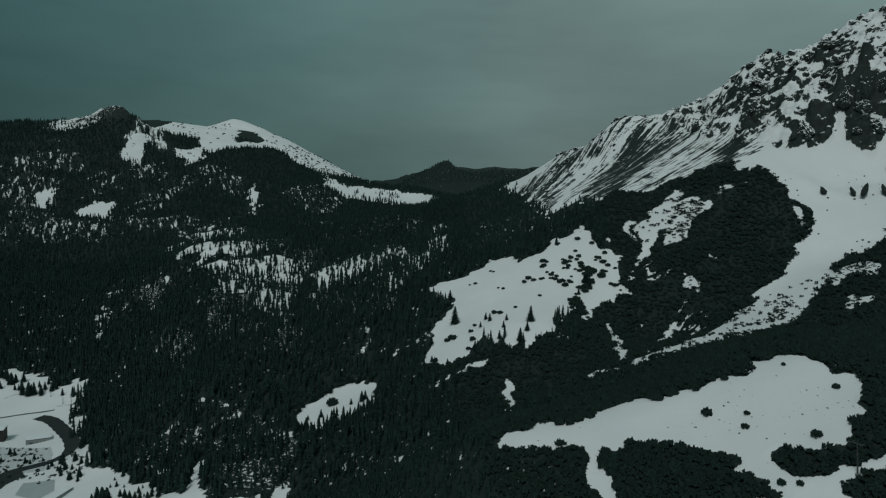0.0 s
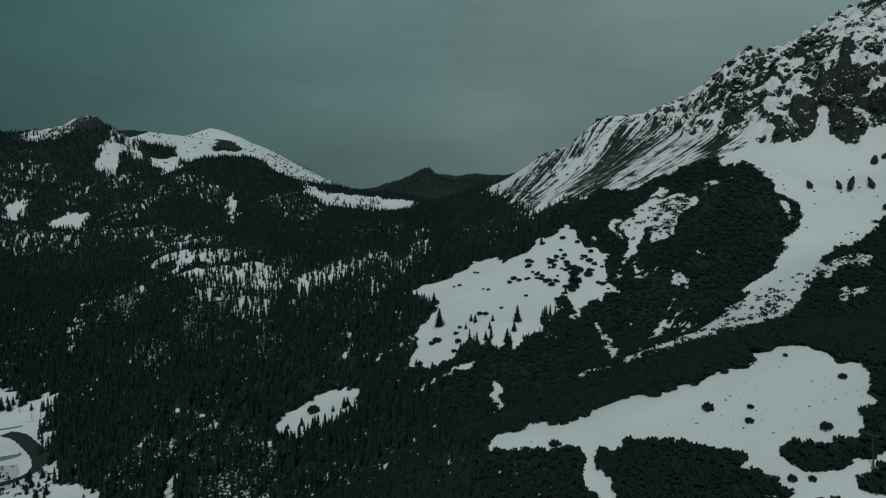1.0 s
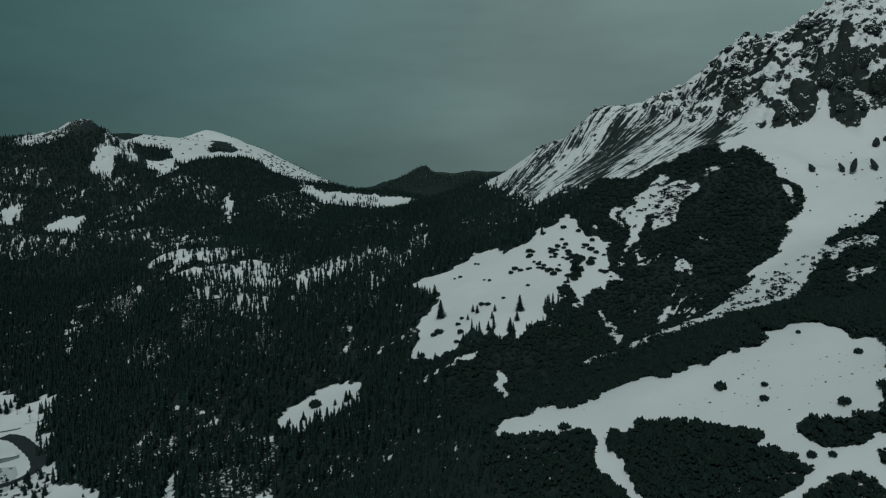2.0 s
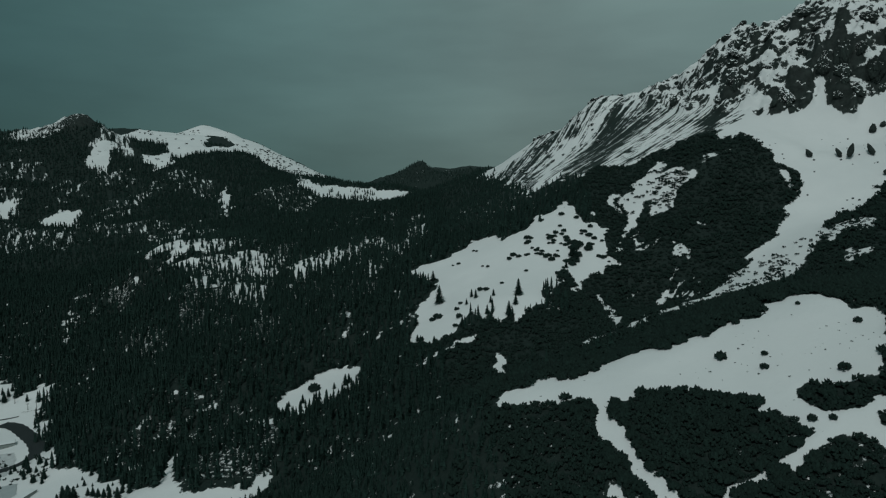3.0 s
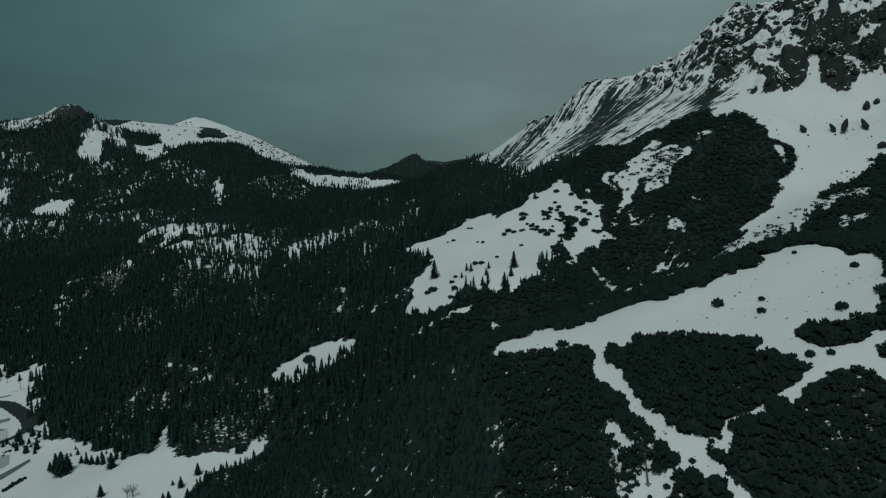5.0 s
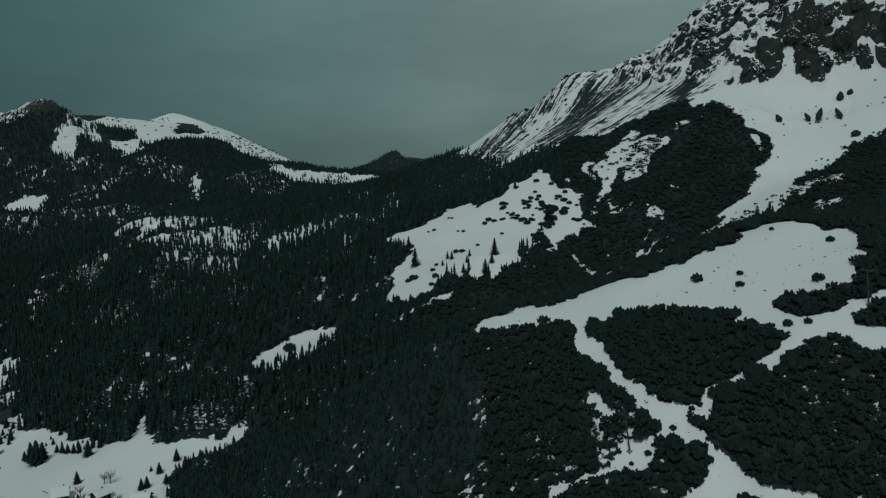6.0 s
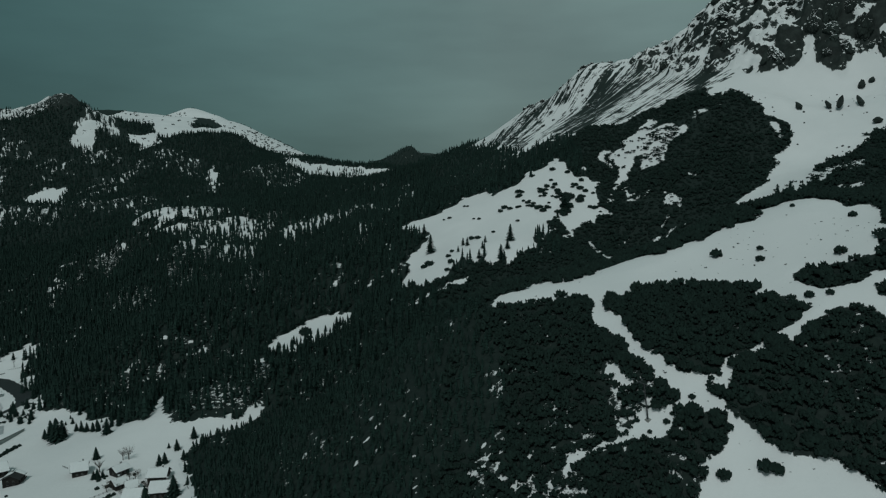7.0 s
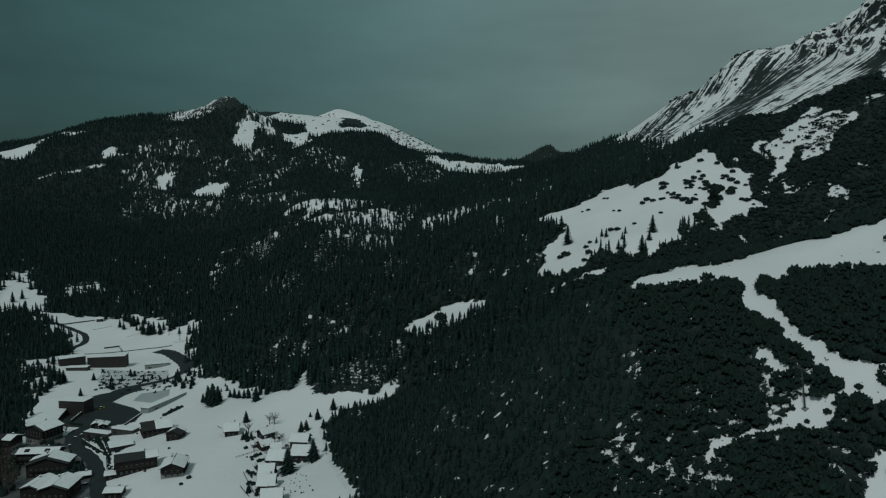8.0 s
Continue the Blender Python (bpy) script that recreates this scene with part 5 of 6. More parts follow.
MEADOW_BUSHES = [(48, 932, 4), (70, 960, 4), (82, 889, 4), (109, 891, 5), (121, 890, 6), (130, 889, 5), (138, 922, 7), (144, 894, 5), (150, 888, 6), (165, 916, 6), (168, 907, 5), (174, 925, 6), (181, 918, 6), (180, 892, 6), (189, 881, 8), (197, 888, 9), (210, 916, 5), (213, 907, 5), (218, 899, 6), (165, 869, 5), (173, 854, 5), (179, 846, 6), (189, 864, 7), (218, 853, 5), (159, 813, 7), (165, 827, 6), (168, 807, 7), (152, 873, 6)]
MEADOW_BUSHES_LOW = [(157, 862, 5), (66, 818, 6), (72, 811, 6), (42, 799, 4), (16, 783, 8), (10, 782, 6), (37, 784, 5), (38, 756, 5), (33, 735, 6), (190, 965, 6), (207, 949, 5), (220, 927, 5), (123, 843, 3), (91, 819, 3), (-110, 715, 8), (-109, 756, 7), (-104, 759, 6), (-123, 747, 6)]
NEAR_BUSHES = [(156, 389, 9), (174, 378, 5), (169, 368, 6), (208, 409, 4), (222, 377, 6), (193, 341, 8), (159, 416, 8), (176, 416, 7)]
PYLONS = [(86, 293, 15), (196, 310, 15), (-522, 945, 7), (-510, 944, 7), (-554, 972, 7), (-503, 953, 7)]
BOWL_ROCKS = [(492, 900, 9, 13), (523, 888, 8, 15), (533, 878, 9, 24), (553, 871, 9, 18), (623, 973, 12, 14), (636, 971, 10, 8), (539, 816, 13, 9), (517, 1036, 10, 18), (614, 830, 12, 16)]
BUTTRESSES = [(619, 1042, 42, 75), (648, 1010, 40, 55), (595, 1051, 34, 32), (611, 1028, 40, 36), (627, 1010, 40, 32), (549, 1034, 34, 55), (517, 1043, 26, 42), (493, 1118, 34, 60), (528, 1182, 34, 40), (622, 1158, 60, 28), (669, 1058, 45, 32), (597, 1118, 26, 26), (570, 1173, 36, 36), (505, 1206, 30, 26), (488, 1234, 24, 20), (537, 1236, 30, 26), (612, 1106, 30, 24), (566, 1224, 30, 34), (598, 1018, 26, 18), (533, 1028, 14, 20)]
BARE_TREES = [(-361, 429, 13), (-345, 416, 15), (-383, 456, 15), (-374, 445, 14), (-383, 462, 13), (-351, 427, 12), (-401, 479, 12), (-358, 438, 9), (-214, 486, 9), (-201, 502, 10), (-205, 502, 9), (-171, 453, 9), (-400, 535, 8), (-402, 546, 8), (-532, 669, 9), (-539, 690, 9)]
FOOTPATH = [(-162, 488), (-145, 452), (-127, 409), (-112, 375), (-96, 346)]
FENCES = [[(-204, 444), (-196, 455)], [(-189, 422), (-168, 390)], [(-247, 505), (-241, 499)], [(-470, 899), (-408, 783)], [(-182, 402), (-170, 387)], [(-687, 988), (-672, 1014)], [(-618, 967), (-605, 991)], [(-526, 938), (-492, 931)]]
YARD_CARS = [(-376, 522), (-375, 528), (-368, 529), (-367, 503), (-363, 535), (-310, 436), (-300, 428), (-289, 413)]
BUTTRESSES_EAST = [(662, 983, 60, 70), (687, 953, 56, 70), (713, 972, 56, 56), (684, 998, 50, 50), (643, 1013, 40, 56), (619, 1039, 40, 50), (643, 1036, 44, 40), (676, 1020, 44, 36), (715, 1000, 50, 40), (597, 1064, 34, 40)]
HEDGE_ROWS = [((-349, 522), (-324, 487), 6, 2.5, 4), ((-324, 487), (-308, 476), 5, 2.5, 4), ((-308, 476), (-308, 491), 6, 2.5, 4), ((-377, 524), (-326, 480), 12, 2, 3.5), ((-375, 530), (-335, 496), 8, 2, 3.5), ((-414, 565), (-380, 548), 10, 2, 3.5), ((-355, 518), (-312, 469), 18, 2.5, 4.5), ((-345, 513), (-318, 485), 10, 2.5, 4.0), ((-310, 466), (-284, 431), 9, 2.0, 3.5), ((-327, 458), (-291, 419), 8, 2.5, 5), ((-405, 517), (-367, 497), 10, 2.5, 5), ((-347, 528), (-331, 530), 8, 2, 3.5), ((-325, 564), (-321, 585), 7, 3, 5), ((-320, 440), (-338, 433), 10, 3, 6)]
HEDGE_BANDS = [([(-500, 722), (-386, 686), (-365, 650), (-480, 693)], 20, 2.5, 4.5), ([(-502, 745), (-463, 749), (-431, 697), (-474, 704)], 18, 3, 5), ([(-456, 758), (-421, 742), (-374, 661), (-413, 688)], 12, 3, 6), ([(-440, 778), (-382, 726), (-337, 641), (-373, 661)], 14, 3, 6), ([(-534, 785), (-446, 782), (-394, 691), (-492, 722)], 56, 2, 4.5)]
SHRUB_BANDS = [([(-217, 478), (-186, 480), (-155, 380), (-170, 387)], 60, 1.2, 3.4), ([(-192, 494), (-163, 483), (-150, 435), (-171, 440)], 22, 1.2, 3.4), ([(-474, 557), (-377, 545), (-270, 394), (-346, 409)], 34, 2, 5), ([(-418, 492), (-400, 491), (-329, 405), (-345, 408)], 26, 3, 6.5), ([(-367, 542), (-269, 508), (-208, 395), (-269, 400)], 12, 1.5, 3.5)]
BARE_BANDS = [([(-215, 490), (-186, 485), (-160, 390), (-176, 396)], 10, 5, 8), ([(-474, 557), (-380, 545), (-273, 395), (-346, 409)], 10, 6, 11), ([(-423, 498), (-406, 497), (-330, 407), (-346, 409)], 9, 7, 11)]
SPRUCE_BANDS = [([(-438, 777), (-375, 718), (-333, 639), (-370, 659)], 12, 6, 11), ([(-546, 760), (-485, 776), (-436, 699), (-502, 700)], 8, 6, 10), ([(-217, 478), (-186, 480), (-155, 380), (-170, 387)], 9, 3, 6), ([(-579, 678), (-549, 687), (-457, 572), (-489, 574)], 20, 9, 16), ([(-663, 813), (-631, 833), (-525, 693), (-558, 685)], 24, 7, 13), ([(-698, 909), (-674, 924), (-605, 830), (-627, 818)], 8, 7, 12), ([(-322, 658), (-242, 631), (-213, 555), (-296, 603)], 20, 3, 7), ([(-466, 759), (-395, 719), (-369, 671), (-442, 721)], 12, 5, 10)]
HOTEL_TREES = [(-560, 731, 16), (-550, 724, 20), (-536, 714, 18), (-535, 719, 15), (-537, 686, 14), (-527, 681, 12), (-525, 669, 12), (-535, 696, 13), (-482, 674, 9), (-339, 467, 9), (-313, 443, 8), (-339, 477, 7), (-313, 436, 9), (-371, 475, 10), (-416, 531, 9)]
WALLS = [([(-364, 514), (-320, 476)], 1.8), ([(-439, 632), (-415, 569)], 2.6), ([(-337, 500), (-310, 467)], 2.0), ([(-616, 909), (-602, 924)], 2.0), ([(-602, 923), (-586, 904)], 2.0), ([(-348, 538), (-354, 578)], 1.6), ([(-309, 462), (-276, 415)], 1.6)]
NEAR_BUSHES_LOW = [(92, 289, 4), (85, 288, 3), (95, 291, 3), (82, 294, 3), (117, 260, 9), (120, 258, 7), (103, 263, 7), (166, 320, 6), (173, 316, 5), (104, 294, 4), (114, 284, 3), (70, 378, 9), (75, 373, 10), (80, 374, 8)]


def in_quads(quads):
    """Seeded points strewn over plan quads: corners, how many, least and most size."""
    out = []
    for (a, b, c, d), n, lo, hi in quads:
        for _ in range(n):
            u, v = rt.random(), rt.random()
            x, y = (a[i] * (1 - u) * (1 - v) + b[i] * u * (1 - v) + c[i] * u * v + d[i] * (1 - u) * v for i in (0, 1))
            out.append((x, y, rt.uniform(lo, hi)))
    return out


def in_rows(rows):
    """Points along plan lines, a little out of line."""
    return [(a[0] + (b[0] - a[0]) * k / (n - 1) + rt.uniform(-0.8, 0.8), a[1] + (b[1] - a[1]) * k / (n - 1) + rt.uniform(-0.8, 0.8), rt.uniform(lo, hi)) for a, b, n, lo, hi in rows for k in range(n)]


ROW_SHRUBS = [(-166 + 3.3 * i + 4.8 * j + rt.uniform(-1.4, 1.4), 423 - 1.4 * i - 9.6 * j + rt.uniform(-2.6, 2.6), rt.uniform(0.6, 1.3)) for j in range(5) for i in range(6)]

for k, (x, y, w, d, h, a) in enumerate(HOTELS):
    chalet(x, y, w, d, h, a, ("large dark timber guesthouse with snow-covered roof and balconies", "grey plastered guesthouse with dark timber upper floor and snowy roof")[k % 2], "village houses",
           pitch=18, snowy=((0.9, 0.8), (0.97, 0.9), (0.8, 0.45), (0.95, 0.9), (0.9, 0.95), (0.55, 0.6), (0.3, 0.6))[k], lower=(PLASTER, TIMBER)[k not in (0, 5)], dormers=2 if k == 1 else 0)
for k, (x, y, w, d, h, a) in enumerate(CHALETS):
    chalet(x, y, w, d, h, a, ("small dark timber chalet with thick snow on the roof", "brown wooden barn with half its roof bare of snow")[k == 0], "village houses",
           snowy=(0.55, 0.9) if k == 0 else (0.35, 0.6) if k == 1 else (1, 1), lower=PLASTER if k in (2, 8) else TIMBER, pitch=32 if k > 2 else 24)
for x, y, w, d, h, a in SHEDS:
    chalet(x, y, w, d, h, a, "low wooden shed under a snowy gable roof", "village sheds", lower=TIMBER, pitch=18)
for k, (x, y, w, d, h, a) in enumerate(FLATS):
    flat_building(x, y, w, d, h, a, ("long low building with a flat snow-covered roof", "brown box of the lift station with a flat snowy roof", "pale grey-green hall with a flat snowy roof")[0 if k in (0, 2, 3, 6, 8, 9) else 2 if k == 7 else 1],
                  (BROWN_CLADDING, BROWN_CLADDING, DARK_WALL, DARK_WALL, BROWN_CLADDING, BROWN_CLADDING, DARK_WALL, GREY_CLADDING, GREY_CLADDING, DARK_WALL)[k], glazed=k in (0, 7))


# ---- roads, lots and the rink: thin sheets that follow the ground ----
def ribbon(name, line, half, mat, label, lift=0.12):
    pts = [Vector((*p, 0)) for p in line]
    dense = []
    for i in range(len(pts) - 1):
        p0, p1, p2, p3 = pts[max(i - 1, 0)], pts[i], pts[i + 1], pts[min(i + 2, len(pts) - 1)]
        n = max(2, int((p2 - p1).length / 3))
        for k in range(n):
            t = k / n
            dense.append(0.5 * ((2 * p1) + (p2 - p0) * t + (2 * p0 - 5 * p1 + 4 * p2 - p3) * t * t + (3 * p1 - p0 - 3 * p2 + p3) * t ** 3))
    dense.append(pts[-1])
    bm = bmesh.new()
    rows = []
    for i, p in enumerate(dense):
        t = (dense[min(i + 1, len(dense) - 1)] - dense[max(i - 1, 0)]).normalized()
        s = Vector((-t.y, t.x, 0))
        row = []
        for u in (-1, -0.5, 0, 0.5, 1):
            q = p + s * half * u * (1 + 0.06 * math.sin(i * 0.9))
            row.append(bm.verts.new((q.x, q.y, height_at(q.x, q.y) + lift)))
        rows.append(row)
    for r0, r1 in zip(rows, rows[1:]):
        for k in range(4):
            bm.faces.new((r0[k], r0[k + 1], r1[k + 1], r1[k]))
    me = bpy.data.meshes.new(name)
    bm.to_mesh(me)
    bm.free()
    me.materials.append(mat)
    return tagged(new(name, me), label, "road", kind="structure")


def apron(name, outline, mat, label, lift, step=3.0):
    """A flat-lying sheet over a plan outline, draped on the ground."""
    xs, ys = [p[0] for p in outline], [p[1] for p in outline]
    gx, gy = np.arange(min(xs), max(xs) + step, step), np.arange(min(ys), max(ys) + step, step)
    ax, ay = np.meshgrid(gx, gy, indexing="ij")
    az = ground_at(ax.ravel(), ay.ravel()).reshape(ax.shape) + lift
    ids = np.arange(ax.size).reshape(ax.shape)
    mid = inside(outline, (ax[:-1, :-1] + ax[1:, 1:]) / 2, (ay[:-1, :-1] + ay[1:, 1:]) / 2)
    quads = np.stack([ids[:-1, :-1], ids[1:, :-1], ids[1:, 1:], ids[:-1, 1:]], -1)[mid]
    me = quick_mesh(name, np.stack([ax, ay, az], -1).reshape(-1, 3), quads, mat, True)
    return tagged(new(name, me), label, "road", kind="structure")


ribbon("road", ROAD_VILLAGE, 4.8, ASPHALT, "dark wet asphalt village road cleared of snow")
ribbon("road", ROAD_LOOP, 8.0, ASPHALT, "dark asphalt road looping round the lift station", 0.45)
ribbon("road", ROAD_FAR, 4.4, ASPHALT, "dark asphalt road winding up the far side of the valley")
ribbon("road", ROAD_TOP, 3.0, ASPHALT, "dark asphalt side road to a hut in the field", 0.17)
ribbon("road", ROAD_STATION, 2.2, SLUSH, "slushy track behind the lift station", 0.19)
apron("road", PARKING, ASPHALT, "dark wet asphalt parking yard", 0.22, 1.2)
apron("road", YARD, ASPHALT, "dark cleared asphalt yard among the guesthouses", 0.10, 1.0)
apron("road", YARD_HOTEL, SLUSH, "grey slushy yard between the guesthouses", 0.06, 1.0)
apron("pavement", LOT, TRACKS, "rutted grey snow on the parking lot", 0.07, 1.5)
apron("pavement", RINK, RINK_ICE, "pale grey groomed ice rink", 0.25, 1.2)


# ---- vehicles ----
def car(paint, label, group, long=4.3, high=1.45):
    """A parked car, nose towards +x."""
    ob = thing("car", Matrix.Identity(4), label, "car", group)
    bm = boxes((-long / 2, long / 2, -0.85, 0.85, 0.3, 0.85))
    bmesh.ops.bevel(bm, geom=bm.edges[:], offset=0.12, segments=2, affect="EDGES")
    body = part("body", bm, paint, ob)
    bm = boxes((-long * 0.42, long * 0.2, -0.74, 0.74, 0.85, high))
    for v in bm.verts:
        if v.co.z > 1:
            v.co.x *= 0.78
            v.co.y *= 0.85
    part("cabin", bm, GLASS, body)
    part("snow_cover", snow_sheet(-long * 0.32, long * 0.15, -0.6, 0.6, 0.10, rt), ROOF_SNOW, body, "thin snow on the roof", at=pose(0, 0, high + 0.005))
    for sx in (-0.31, 0.31):
        for sy in (-0.8, 0.8):
            bm = bmesh.new()
            tube(bm, (0, -0.1, 0), (0, 0.1, 0), 0.32, 0.32, 12)
            part("wheel", bm, RUBBER, ob, at=pose(sx * long, sy, 0.32))
    return ob


for k, (x, y) in enumerate(YARD_CARS):
    m = pose(x, y, height_at(x, y) + 0.11, 0, 0, 30 + 20 * (k % 4))
    if k:
        copy_thing(yard_car, m)
    else:
        yard_car = car(CAR_PAINT, "dark car parked in the cleared yard", "cars in the village yard")
        yard_car.matrix_basis = m
first = car(YELLOW, "yellow delivery van parked on the asphalt yard", "", 5.2, 2.1)
x, y = CARS[0]
first.matrix_basis = pose(x, y, height_at(x, y) + 0.22, 0, 0, 75)
dark_car = car(CAR_PAINT, "dark parked car dusted with snow", "cars in the snowy lot")
for k, (x, y) in enumerate(CARS[1:]):
    m = pose(x + rt.uniform(-1, 1), y + rt.uniform(-1, 1), height_at(x, y), 0, 0, 120 + rt.uniform(-12, 12))
    if k:
        copy_thing(dark_car, m)
    else:
        dark_car.matrix_basis = m

r2 = np.random.default_rng(21)
plant([spruce_tree(r2, "dark green spruce standing in the snowy field", "spruces in the valley field") for _ in range(3)], FIELD_TREES + [(x + rt.uniform(-16, 16), y + rt.uniform(-14, 14), s * rt.uniform(0.6, 1.3)) for x, y, s in FIELD_TREES[:15] for _ in range(3)], 1.6, r=rt)
plant([spruce_tree(r2, "dark green spruce beside the village houses", "spruces in the village") for _ in range(3)], TOWN_TREES + in_quads(SPRUCE_BANDS), 2.0, r=rt)
plant([spruce_tree(r2, "lone dark spruce on the white meadow", "spruces on the meadow") for _ in range(3)], MEADOW_SPRUCES, 1.8, r=rt)
plant([dwarf_pine(r2, "dark dwarf pine clump on the white meadow", "dwarf pines on the meadow") for _ in range(4)], [(x, y, s * rt.uniform(0.8, 1.3)) for x, y, s in MEADOW_BUSHES + MEADOW_BUSHES_LOW] + [(x + rt.uniform(-9, 9), y + rt.uniform(-14, 14), s * rt.uniform(0.5, 1.15)) for x, y, s in MEADOW_BUSHES for _ in range(3 if x > 135 else 1) if rt.random() < 0.75], 1.35, 0.3, rt)
plant([dwarf_pine(r2, "dark dwarf pine clump on the open piste", "dwarf pines on the piste") for _ in range(4)], [(x, y, s * 0.72) for x, y, s in NEAR_BUSHES + NEAR_BUSHES_LOW], 1.05, 0.3, rt)


def bare_tree(r, label, group):
    """A leafless broadleaf tree, one metre high: trunk, limbs and a haze of twigs."""
    ob = thing("bare_tree", Matrix.Identity(4), label, "tree", group)
    bm = bmesh.new()
    tube(bm, (0, 0, -0.05), (0, 0, 0.4), 0.035, 0.024, 6)
    part("trunk", bm, BARE, ob)
    limbs, twigs = bmesh.new(), bmesh.new()
    for k in range(9):
        a, z = k * 2.4 + r.random(), 0.28 + 0.02 * k
        tip = Vector((0.3 * math.cos(a), 0.3 * math.sin(a), z + r.uniform(0.25, 0.45)))
        tube(limbs, (0, 0, z), tip, 0.016, 0.006, 5)
        for _ in range(14):
            s = Vector((0, 0, z)).lerp(tip, r.uniform(0.35, 1.0))
            e = s + Vector((r.normal(0, 0.09), r.normal(0, 0.09), abs(r.normal(0.1, 0.06))))
            tube(twigs, s, e, 0.005, 0.0015, 3)
    part("limb", limbs, BARE, ob)
    part("branchwork", twigs, BARE, ob)
    return ob


plant([bare_tree(r2, "leafless grey broadleaf tree beside the houses", "bare trees in the village") for _ in range(3)], BARE_TREES + in_quads(BARE_BANDS), 1.1, r=rt)
plant([dwarf_pine(r2, "dark evergreen garden shrub by the houses", "garden shrubs", "shrub") for _ in range(4)], in_quads(SHRUB_BANDS), 1.0, 0.2, rt)
plant([dwarf_pine(r2, "small shrub poking through snow in a planted row", "shrubs planted in rows", "shrub") for _ in range(3)], ROW_SHRUBS, 0.8, 0.1, rt)
ribbon("path", FOOTPATH, 1.3, PACKED_SNOW, "trodden snow path along the forest edge", 0.1)


BACK_PINES = []
for k in range(44):
    i, u = rt.randrange(4, 10), rt.random()
    x, y = (NEAR_MEADOW[i][n] * (1 - u) + NEAR_MEADOW[i + 1][n] * u + rt.uniform(-2.5, 2.5) for n in (0, 1))
    BACK_PINES.append((x, y - rt.uniform(0, 4), rt.uniform(3.5, 7.0)))
plant([dwarf_pine(r2, "dark dwarf pine at the edge of the snowy piste", "dwarf pines along the piste") for _ in range(6)], EDGE_PINES + BACK_PINES, 1.1, 0.25, rt)
plant([spruce_tree(r2, "dark spruce at the rim of the white meadow", "spruces along the meadow rim", "young_spruce") for _ in range(5)], EDGE_SPRUCES, 2.0, 0.2, rt)
hx, hy, hs = np.array(in_quads(HEDGE_BANDS)).T
k = np.minimum(along(ROAD_LOOP, hx, hy) - 9.0, along(ROAD_VILLAGE, hx, hy) - 6.0) > 0
wood("lot_hedge", "dark low hedge shrubs strewn beside the snowy lot", far_bushes, hx[k], hy[k], hs[k], 1.1, PINE, r1, True, "hedge")


plant([dwarf_pine(r2, "dark clipped hedge plant by the village road", "hedges by the road", "shrub") for _ in range(3)], in_rows(HEDGE_ROWS), 1.0, 0.2, rt)
plant([spruce_tree(r2, "dark spruce among the guesthouses", "spruces between guesthouses") for _ in range(3)], HOTEL_TREES, 1.9, r=rt)


# ---- fences and walls ----
def fence(line, label, gap=2.5, high=1.1):
    """Posts with two rails along a plan line."""
    (x0, y0), (x1, y1) = line
    n = max(2, int(math.hypot(x1 - x0, y1 - y0) / gap))
    ob = thing("fence", pose(x0, y0, height_at(x0, y0)), label, "fence", "wooden fences")
    tops = []
    for i in range(n + 1):
        u, v = (x1 - x0) * i / n, (y1 - y0) * i / n
        z = height_at(x0 + u, y0 + v) - height_at(x0, y0)
        part("post", boxes((-0.09, 0.09, -0.09, 0.09, -0.4, high)), TIMBER, ob, at=pose(u, v, z))
        tops.append(Vector((u, v, z)))
    for a, b in zip(tops, tops[1:]):
        for h in (0.45, 0.95):
            bm = bmesh.new()
            tube(bm, a + Vector((0, 0, h)), b + Vector((0, 0, h)), 0.06, 0.06, 5)
            part("rail", bm, TIMBER, ob)
    return ob


for line in FENCES:
    fence(line, "weathered wooden post and rail fence in the snow")


def retaining_wall(line, high):
    """A run of dark concrete wall panels with a snow cap on each."""
    (x0, y0), (x1, y1) = line
    n = max(2, int(math.hypot(x1 - x0, y1 - y0) / 4))
    step, turn = math.hypot(x1 - x0, y1 - y0) / n, math.degrees(math.atan2(y1 - y0, x1 - x0))
    ob = thing("retaining_wall", pose(x0, y0, height_at(x0, y0), 0, 0, turn), "dark stained retaining wall capped with snow", "wall", "retaining walls")
    for i in range(n):
        u = (i + 0.5) / n
        z = height_at(x0 + (x1 - x0) * u, y0 + (y1 - y0) * u) - height_at(x0, y0)
        p = part("panel", boxes((i * step + 0.02, (i + 1) * step - 0.02, -0.25, 0.25, z - 1.5, z + high)), DARK_WALL, ob)
        part("snow_cap", snow_sheet(i * step, (i + 1) * step, -0.3, 0.3, 0.2, rt), ROOF_SNOW, p, at=pose(0, 0, z + high))
    return ob


for line, high in WALLS:
    retaining_wall(line, high)


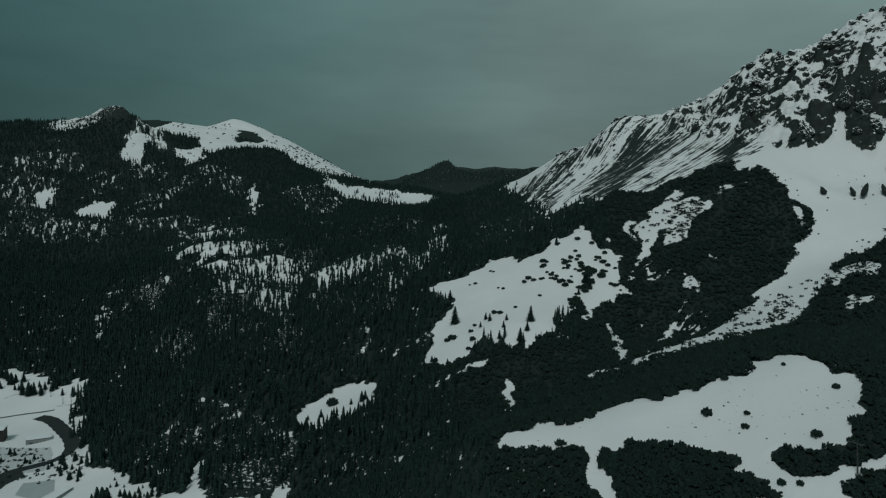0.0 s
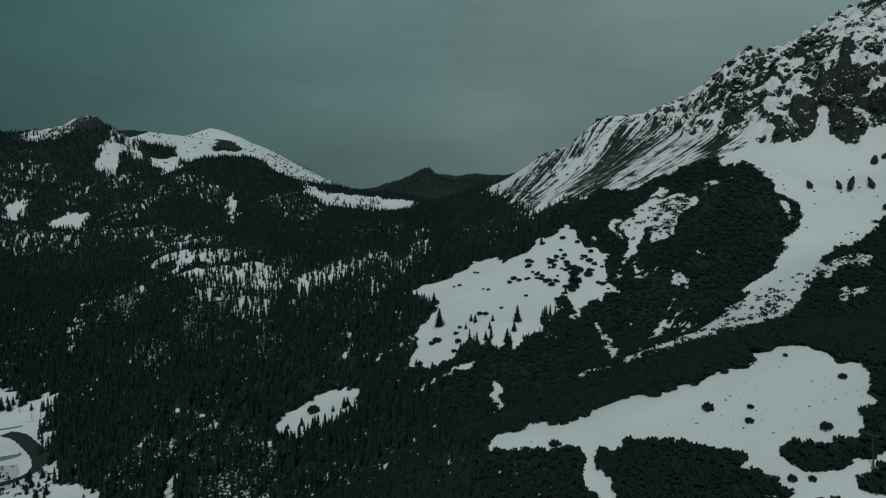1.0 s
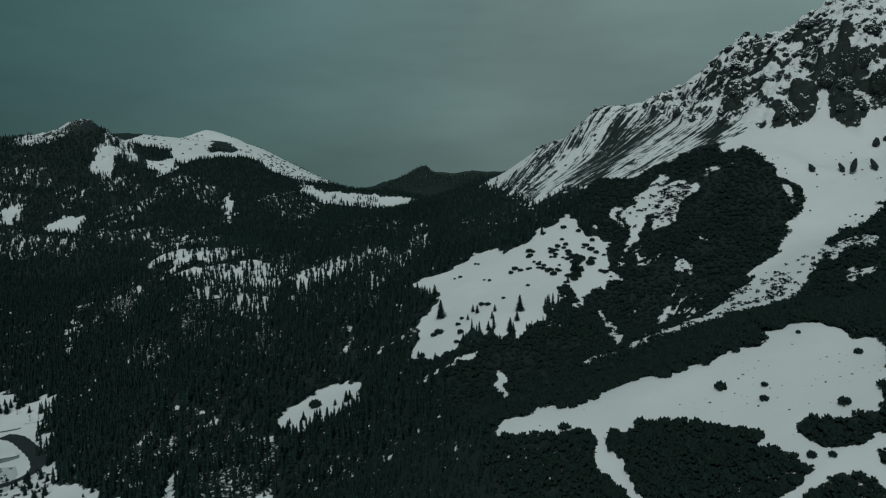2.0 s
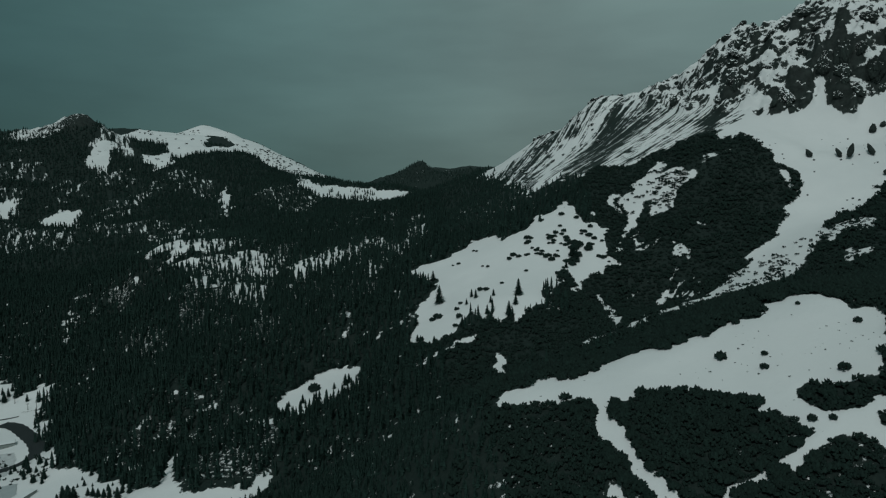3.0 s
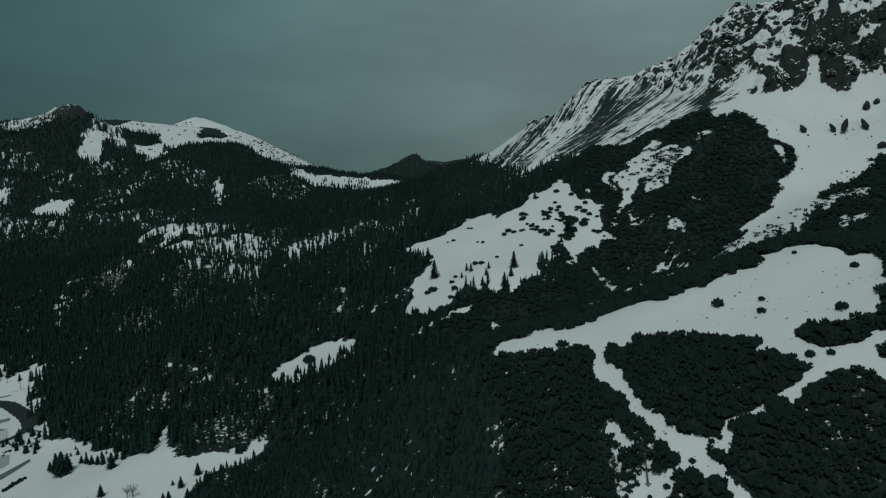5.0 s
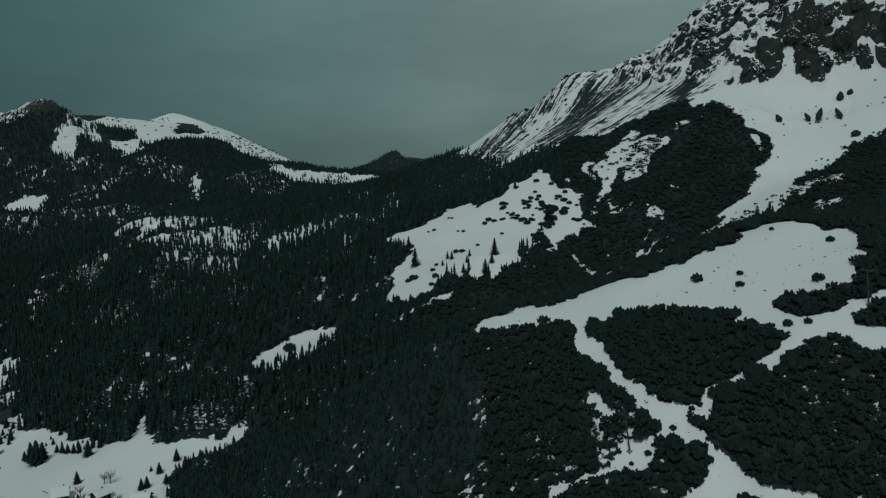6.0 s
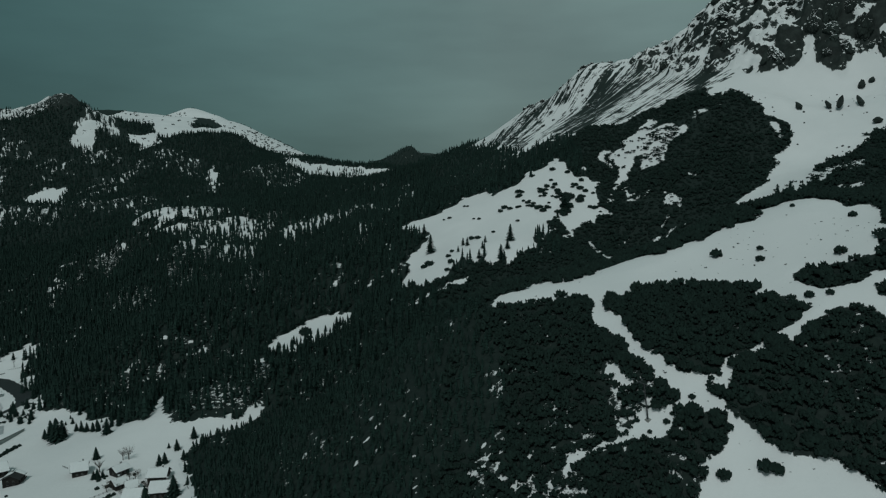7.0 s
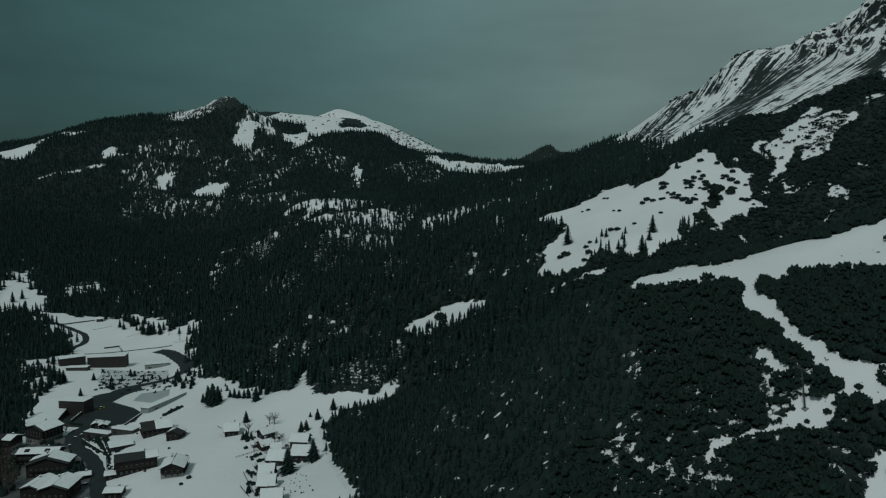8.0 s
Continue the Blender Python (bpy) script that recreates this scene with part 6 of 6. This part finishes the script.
# ---- lift pylons ----
def pylon(x, y, h, lean):
    ob = thing("lift_pylon", pose(x, y, height_at(x, y), 0, 0, 25) @ pose(0, 0, 0, 0, lean, 0), "grey steel ski lift pylon standing in the snow", "pylon", "lift pylons")
    bm = bmesh.new()
    tube(bm, (0, 0, -1), (0, 0, h), 0.34, 0.2, 10)
    part("mast", bm, STEEL, ob)
    part("base", boxes((-0.9, 0.9, -0.9, 0.9, -1.5, 0.4)), CONCRETE, ob)
    arm = part("cross_arm", boxes((-0.2, 0.2, -2.6, 2.6, h - 0.1, h + 0.25)), STEEL, ob)
    for s in (-1, 1):
        sheave = part("sheave_beam", boxes((-1.6, 1.6, s * 2.5 - 0.12, s * 2.5 + 0.12, h + 0.25, h + 0.5)), STEEL, arm)
        del sheave
    part("ladder", boxes((-0.5, -0.42, -0.2, -0.15, 0.5, h), (-0.5, -0.42, 0.15, 0.2, 0.5, h), *[(-0.48, -0.44, -0.15, 0.15, 0.6 + 0.5 * k, 0.64 + 0.5 * k) for k in range(int(h * 2 - 2))]), STEEL, ob)
    return ob


for x, y, h in PYLONS:
    pylon(x, y, h, -9 if h > 10 else 0)


# ---- rock ----
def rock_mesh(r, detail, wild, mat=ROCK, taper=0.0):
    """A jagged block about one metre across."""
    bm = bmesh.new()
    bmesh.ops.create_icosphere(bm, subdivisions=detail, radius=0.5)
    off = Vector((r.uniform(0, 90), r.uniform(0, 90), r.uniform(0, 90)))
    for v in bm.verts:
        p = v.co.normalized()
        q = Vector((p.x * 1.0, p.y * 1.0, p.z * 0.45))
        k = 1 + wild * (0.30 * noise.noise(q * 1.6 + off) + 0.22 * noise.noise(q * 3.7 + off) + 0.14 * noise.cell(Vector((q.x * 5, q.y * 5, q.z * 3)) + off) + 0.10 * noise.noise(q * 9 + off) + 0.16 * noise.noise(Vector((p.x * 7, p.y * 7, p.z * 1.2)) + off))
        v.co = p * 0.5 * max(0.35, k)
        s = 1 - taper * (v.co.z + 0.5)
        v.co.x *= s
        v.co.y *= s
    me = bpy.data.meshes.new("rock")
    bm.to_mesh(me)
    bm.free()
    me.materials.append(mat)
    return me


rr = random.Random(9)


def outcrop(me, x, y, w, h, label, group, thick=0.6, up=0.42, lift=0.02, name="rock_outcrop"):
    """A buttress that leans into the slope above its foot."""
    e = 6.0
    gx, gy = (height_at(x + e, y) - height_at(x - e, y)) / (2 * e), (height_at(x, y + e) - height_at(x, y - e)) / (2 * e)
    g = max(0.25, math.hypot(gx, gy))
    cx, cy = x + gx / g * up * h / g * 0.8, y + gy / g * up * h / g * 0.8
    if height_at(cx, cy) < height_at(x, y) + 0.12 * h:
        cx, cy = x, y
    ob = tagged(new(name, me), label, "rock", group)
    turn = math.degrees(math.atan2(gy, gx)) - 90
    lean = -math.degrees(math.atan2(1, g)) * 0.75
    ob.matrix_basis = pose(cx, cy, height_at(cx, cy) + lift * h, 0, 0, turn + rr.uniform(-15, 15)) @ pose(0, 0, 0, lean, 0, 0) @ pose(0, 0, 0, 0, rr.uniform(-14, 14), 0) @ Matrix.Diagonal((w, w * thick, h * 1.05, 1))
    return ob


big_rocks = [rock_mesh(rr, 4, 1.0) for _ in range(7)]
small_rocks = [rock_mesh(rr, 3, 1.0) for _ in range(8)]
bare_rocks = [rock_mesh(rr, 3, 0.7, BARE_ROCK, 0.55) for _ in range(4)]
for k, (x, y, w, h) in enumerate(BUTTRESSES + [(x, y, w * 0.62, h * 0.9) for x, y, w, h in BUTTRESSES_EAST]):
    outcrop(big_rocks[k % 7], x, y, w * 0.5, h * 0.6, "dark limestone buttress streaked with snow", "rock buttresses")
for k, (x, y, w, h) in enumerate(BOWL_ROCKS):
    outcrop(bare_rocks[k % 4], x, y, w, h * 1.1, "dark rock tooth standing out of the snow bowl", "rocks in the snow bowl", 0.7, 0.1, 0.30)
for k in range(46):
    x, y, s = rr.uniform(450, 680), rr.uniform(780, 985), rr.uniform(1.0, 2.8)
    if inside(OPEN_MOUNTAIN, np.array([x]), np.array([y]))[0]:
        outcrop(rr.choice(small_rocks), x, y, s, s, "small dark boulder lying on the snow slope", "boulders on the snow slope", 0.9, 0.0, 0.15, "boulder")
CREST_LINE = [(262, 1555), (270, 1545), (315, 1485), (350, 1440), (415, 1420), (455, 1380), (500, 1320), (530, 1280)]
for k in range(34):
    i = rr.randrange(len(CREST_LINE) - 1)
    u = rr.random()
    x, y = (CREST_LINE[i][n] * (1 - u) + CREST_LINE[i + 1][n] * u + rr.uniform(-9, 5) for n in (0, 1))
    s = rr.uniform(3, 9)
    outcrop(rr.choice(small_rocks), x, y, s * 1.3, s, "low dark rock on the snowy ridge", "rocks on the ridge", 0.8, 0.0, 0.1, "ridge_rock")
for k in range(46):
    x, y, s = rr.uniform(180, 380), rr.uniform(1250, 1450), rr.uniform(2, 6.5)
    if inside(RIB_ZONE, np.array([x]), np.array([y]))[0]:
        outcrop(rr.choice(small_rocks), x, y, s, s * 1.3, "dark rock on the snowy shoulder", "rocks on the shoulder", 0.8, 0.0, 0.1, "ridge_rock")
count = 0
while count < 80:
    x, y = rr.uniform(400, 860), rr.uniform(940, 1420)
    if not inside(CRAG_ZONE, np.array([x]), np.array([y]))[0] or fbm(np.array([x]), np.array([y]), 60, 2)[0] < -0.35:
        continue
    s = rr.uniform(4, 14)
    outcrop(rr.choice(small_rocks), x, y, s * rr.uniform(0.8, 1.5), s * rr.uniform(0.8, 1.8), "small dark crag with snow on its ledges", "small crags")
    count += 1
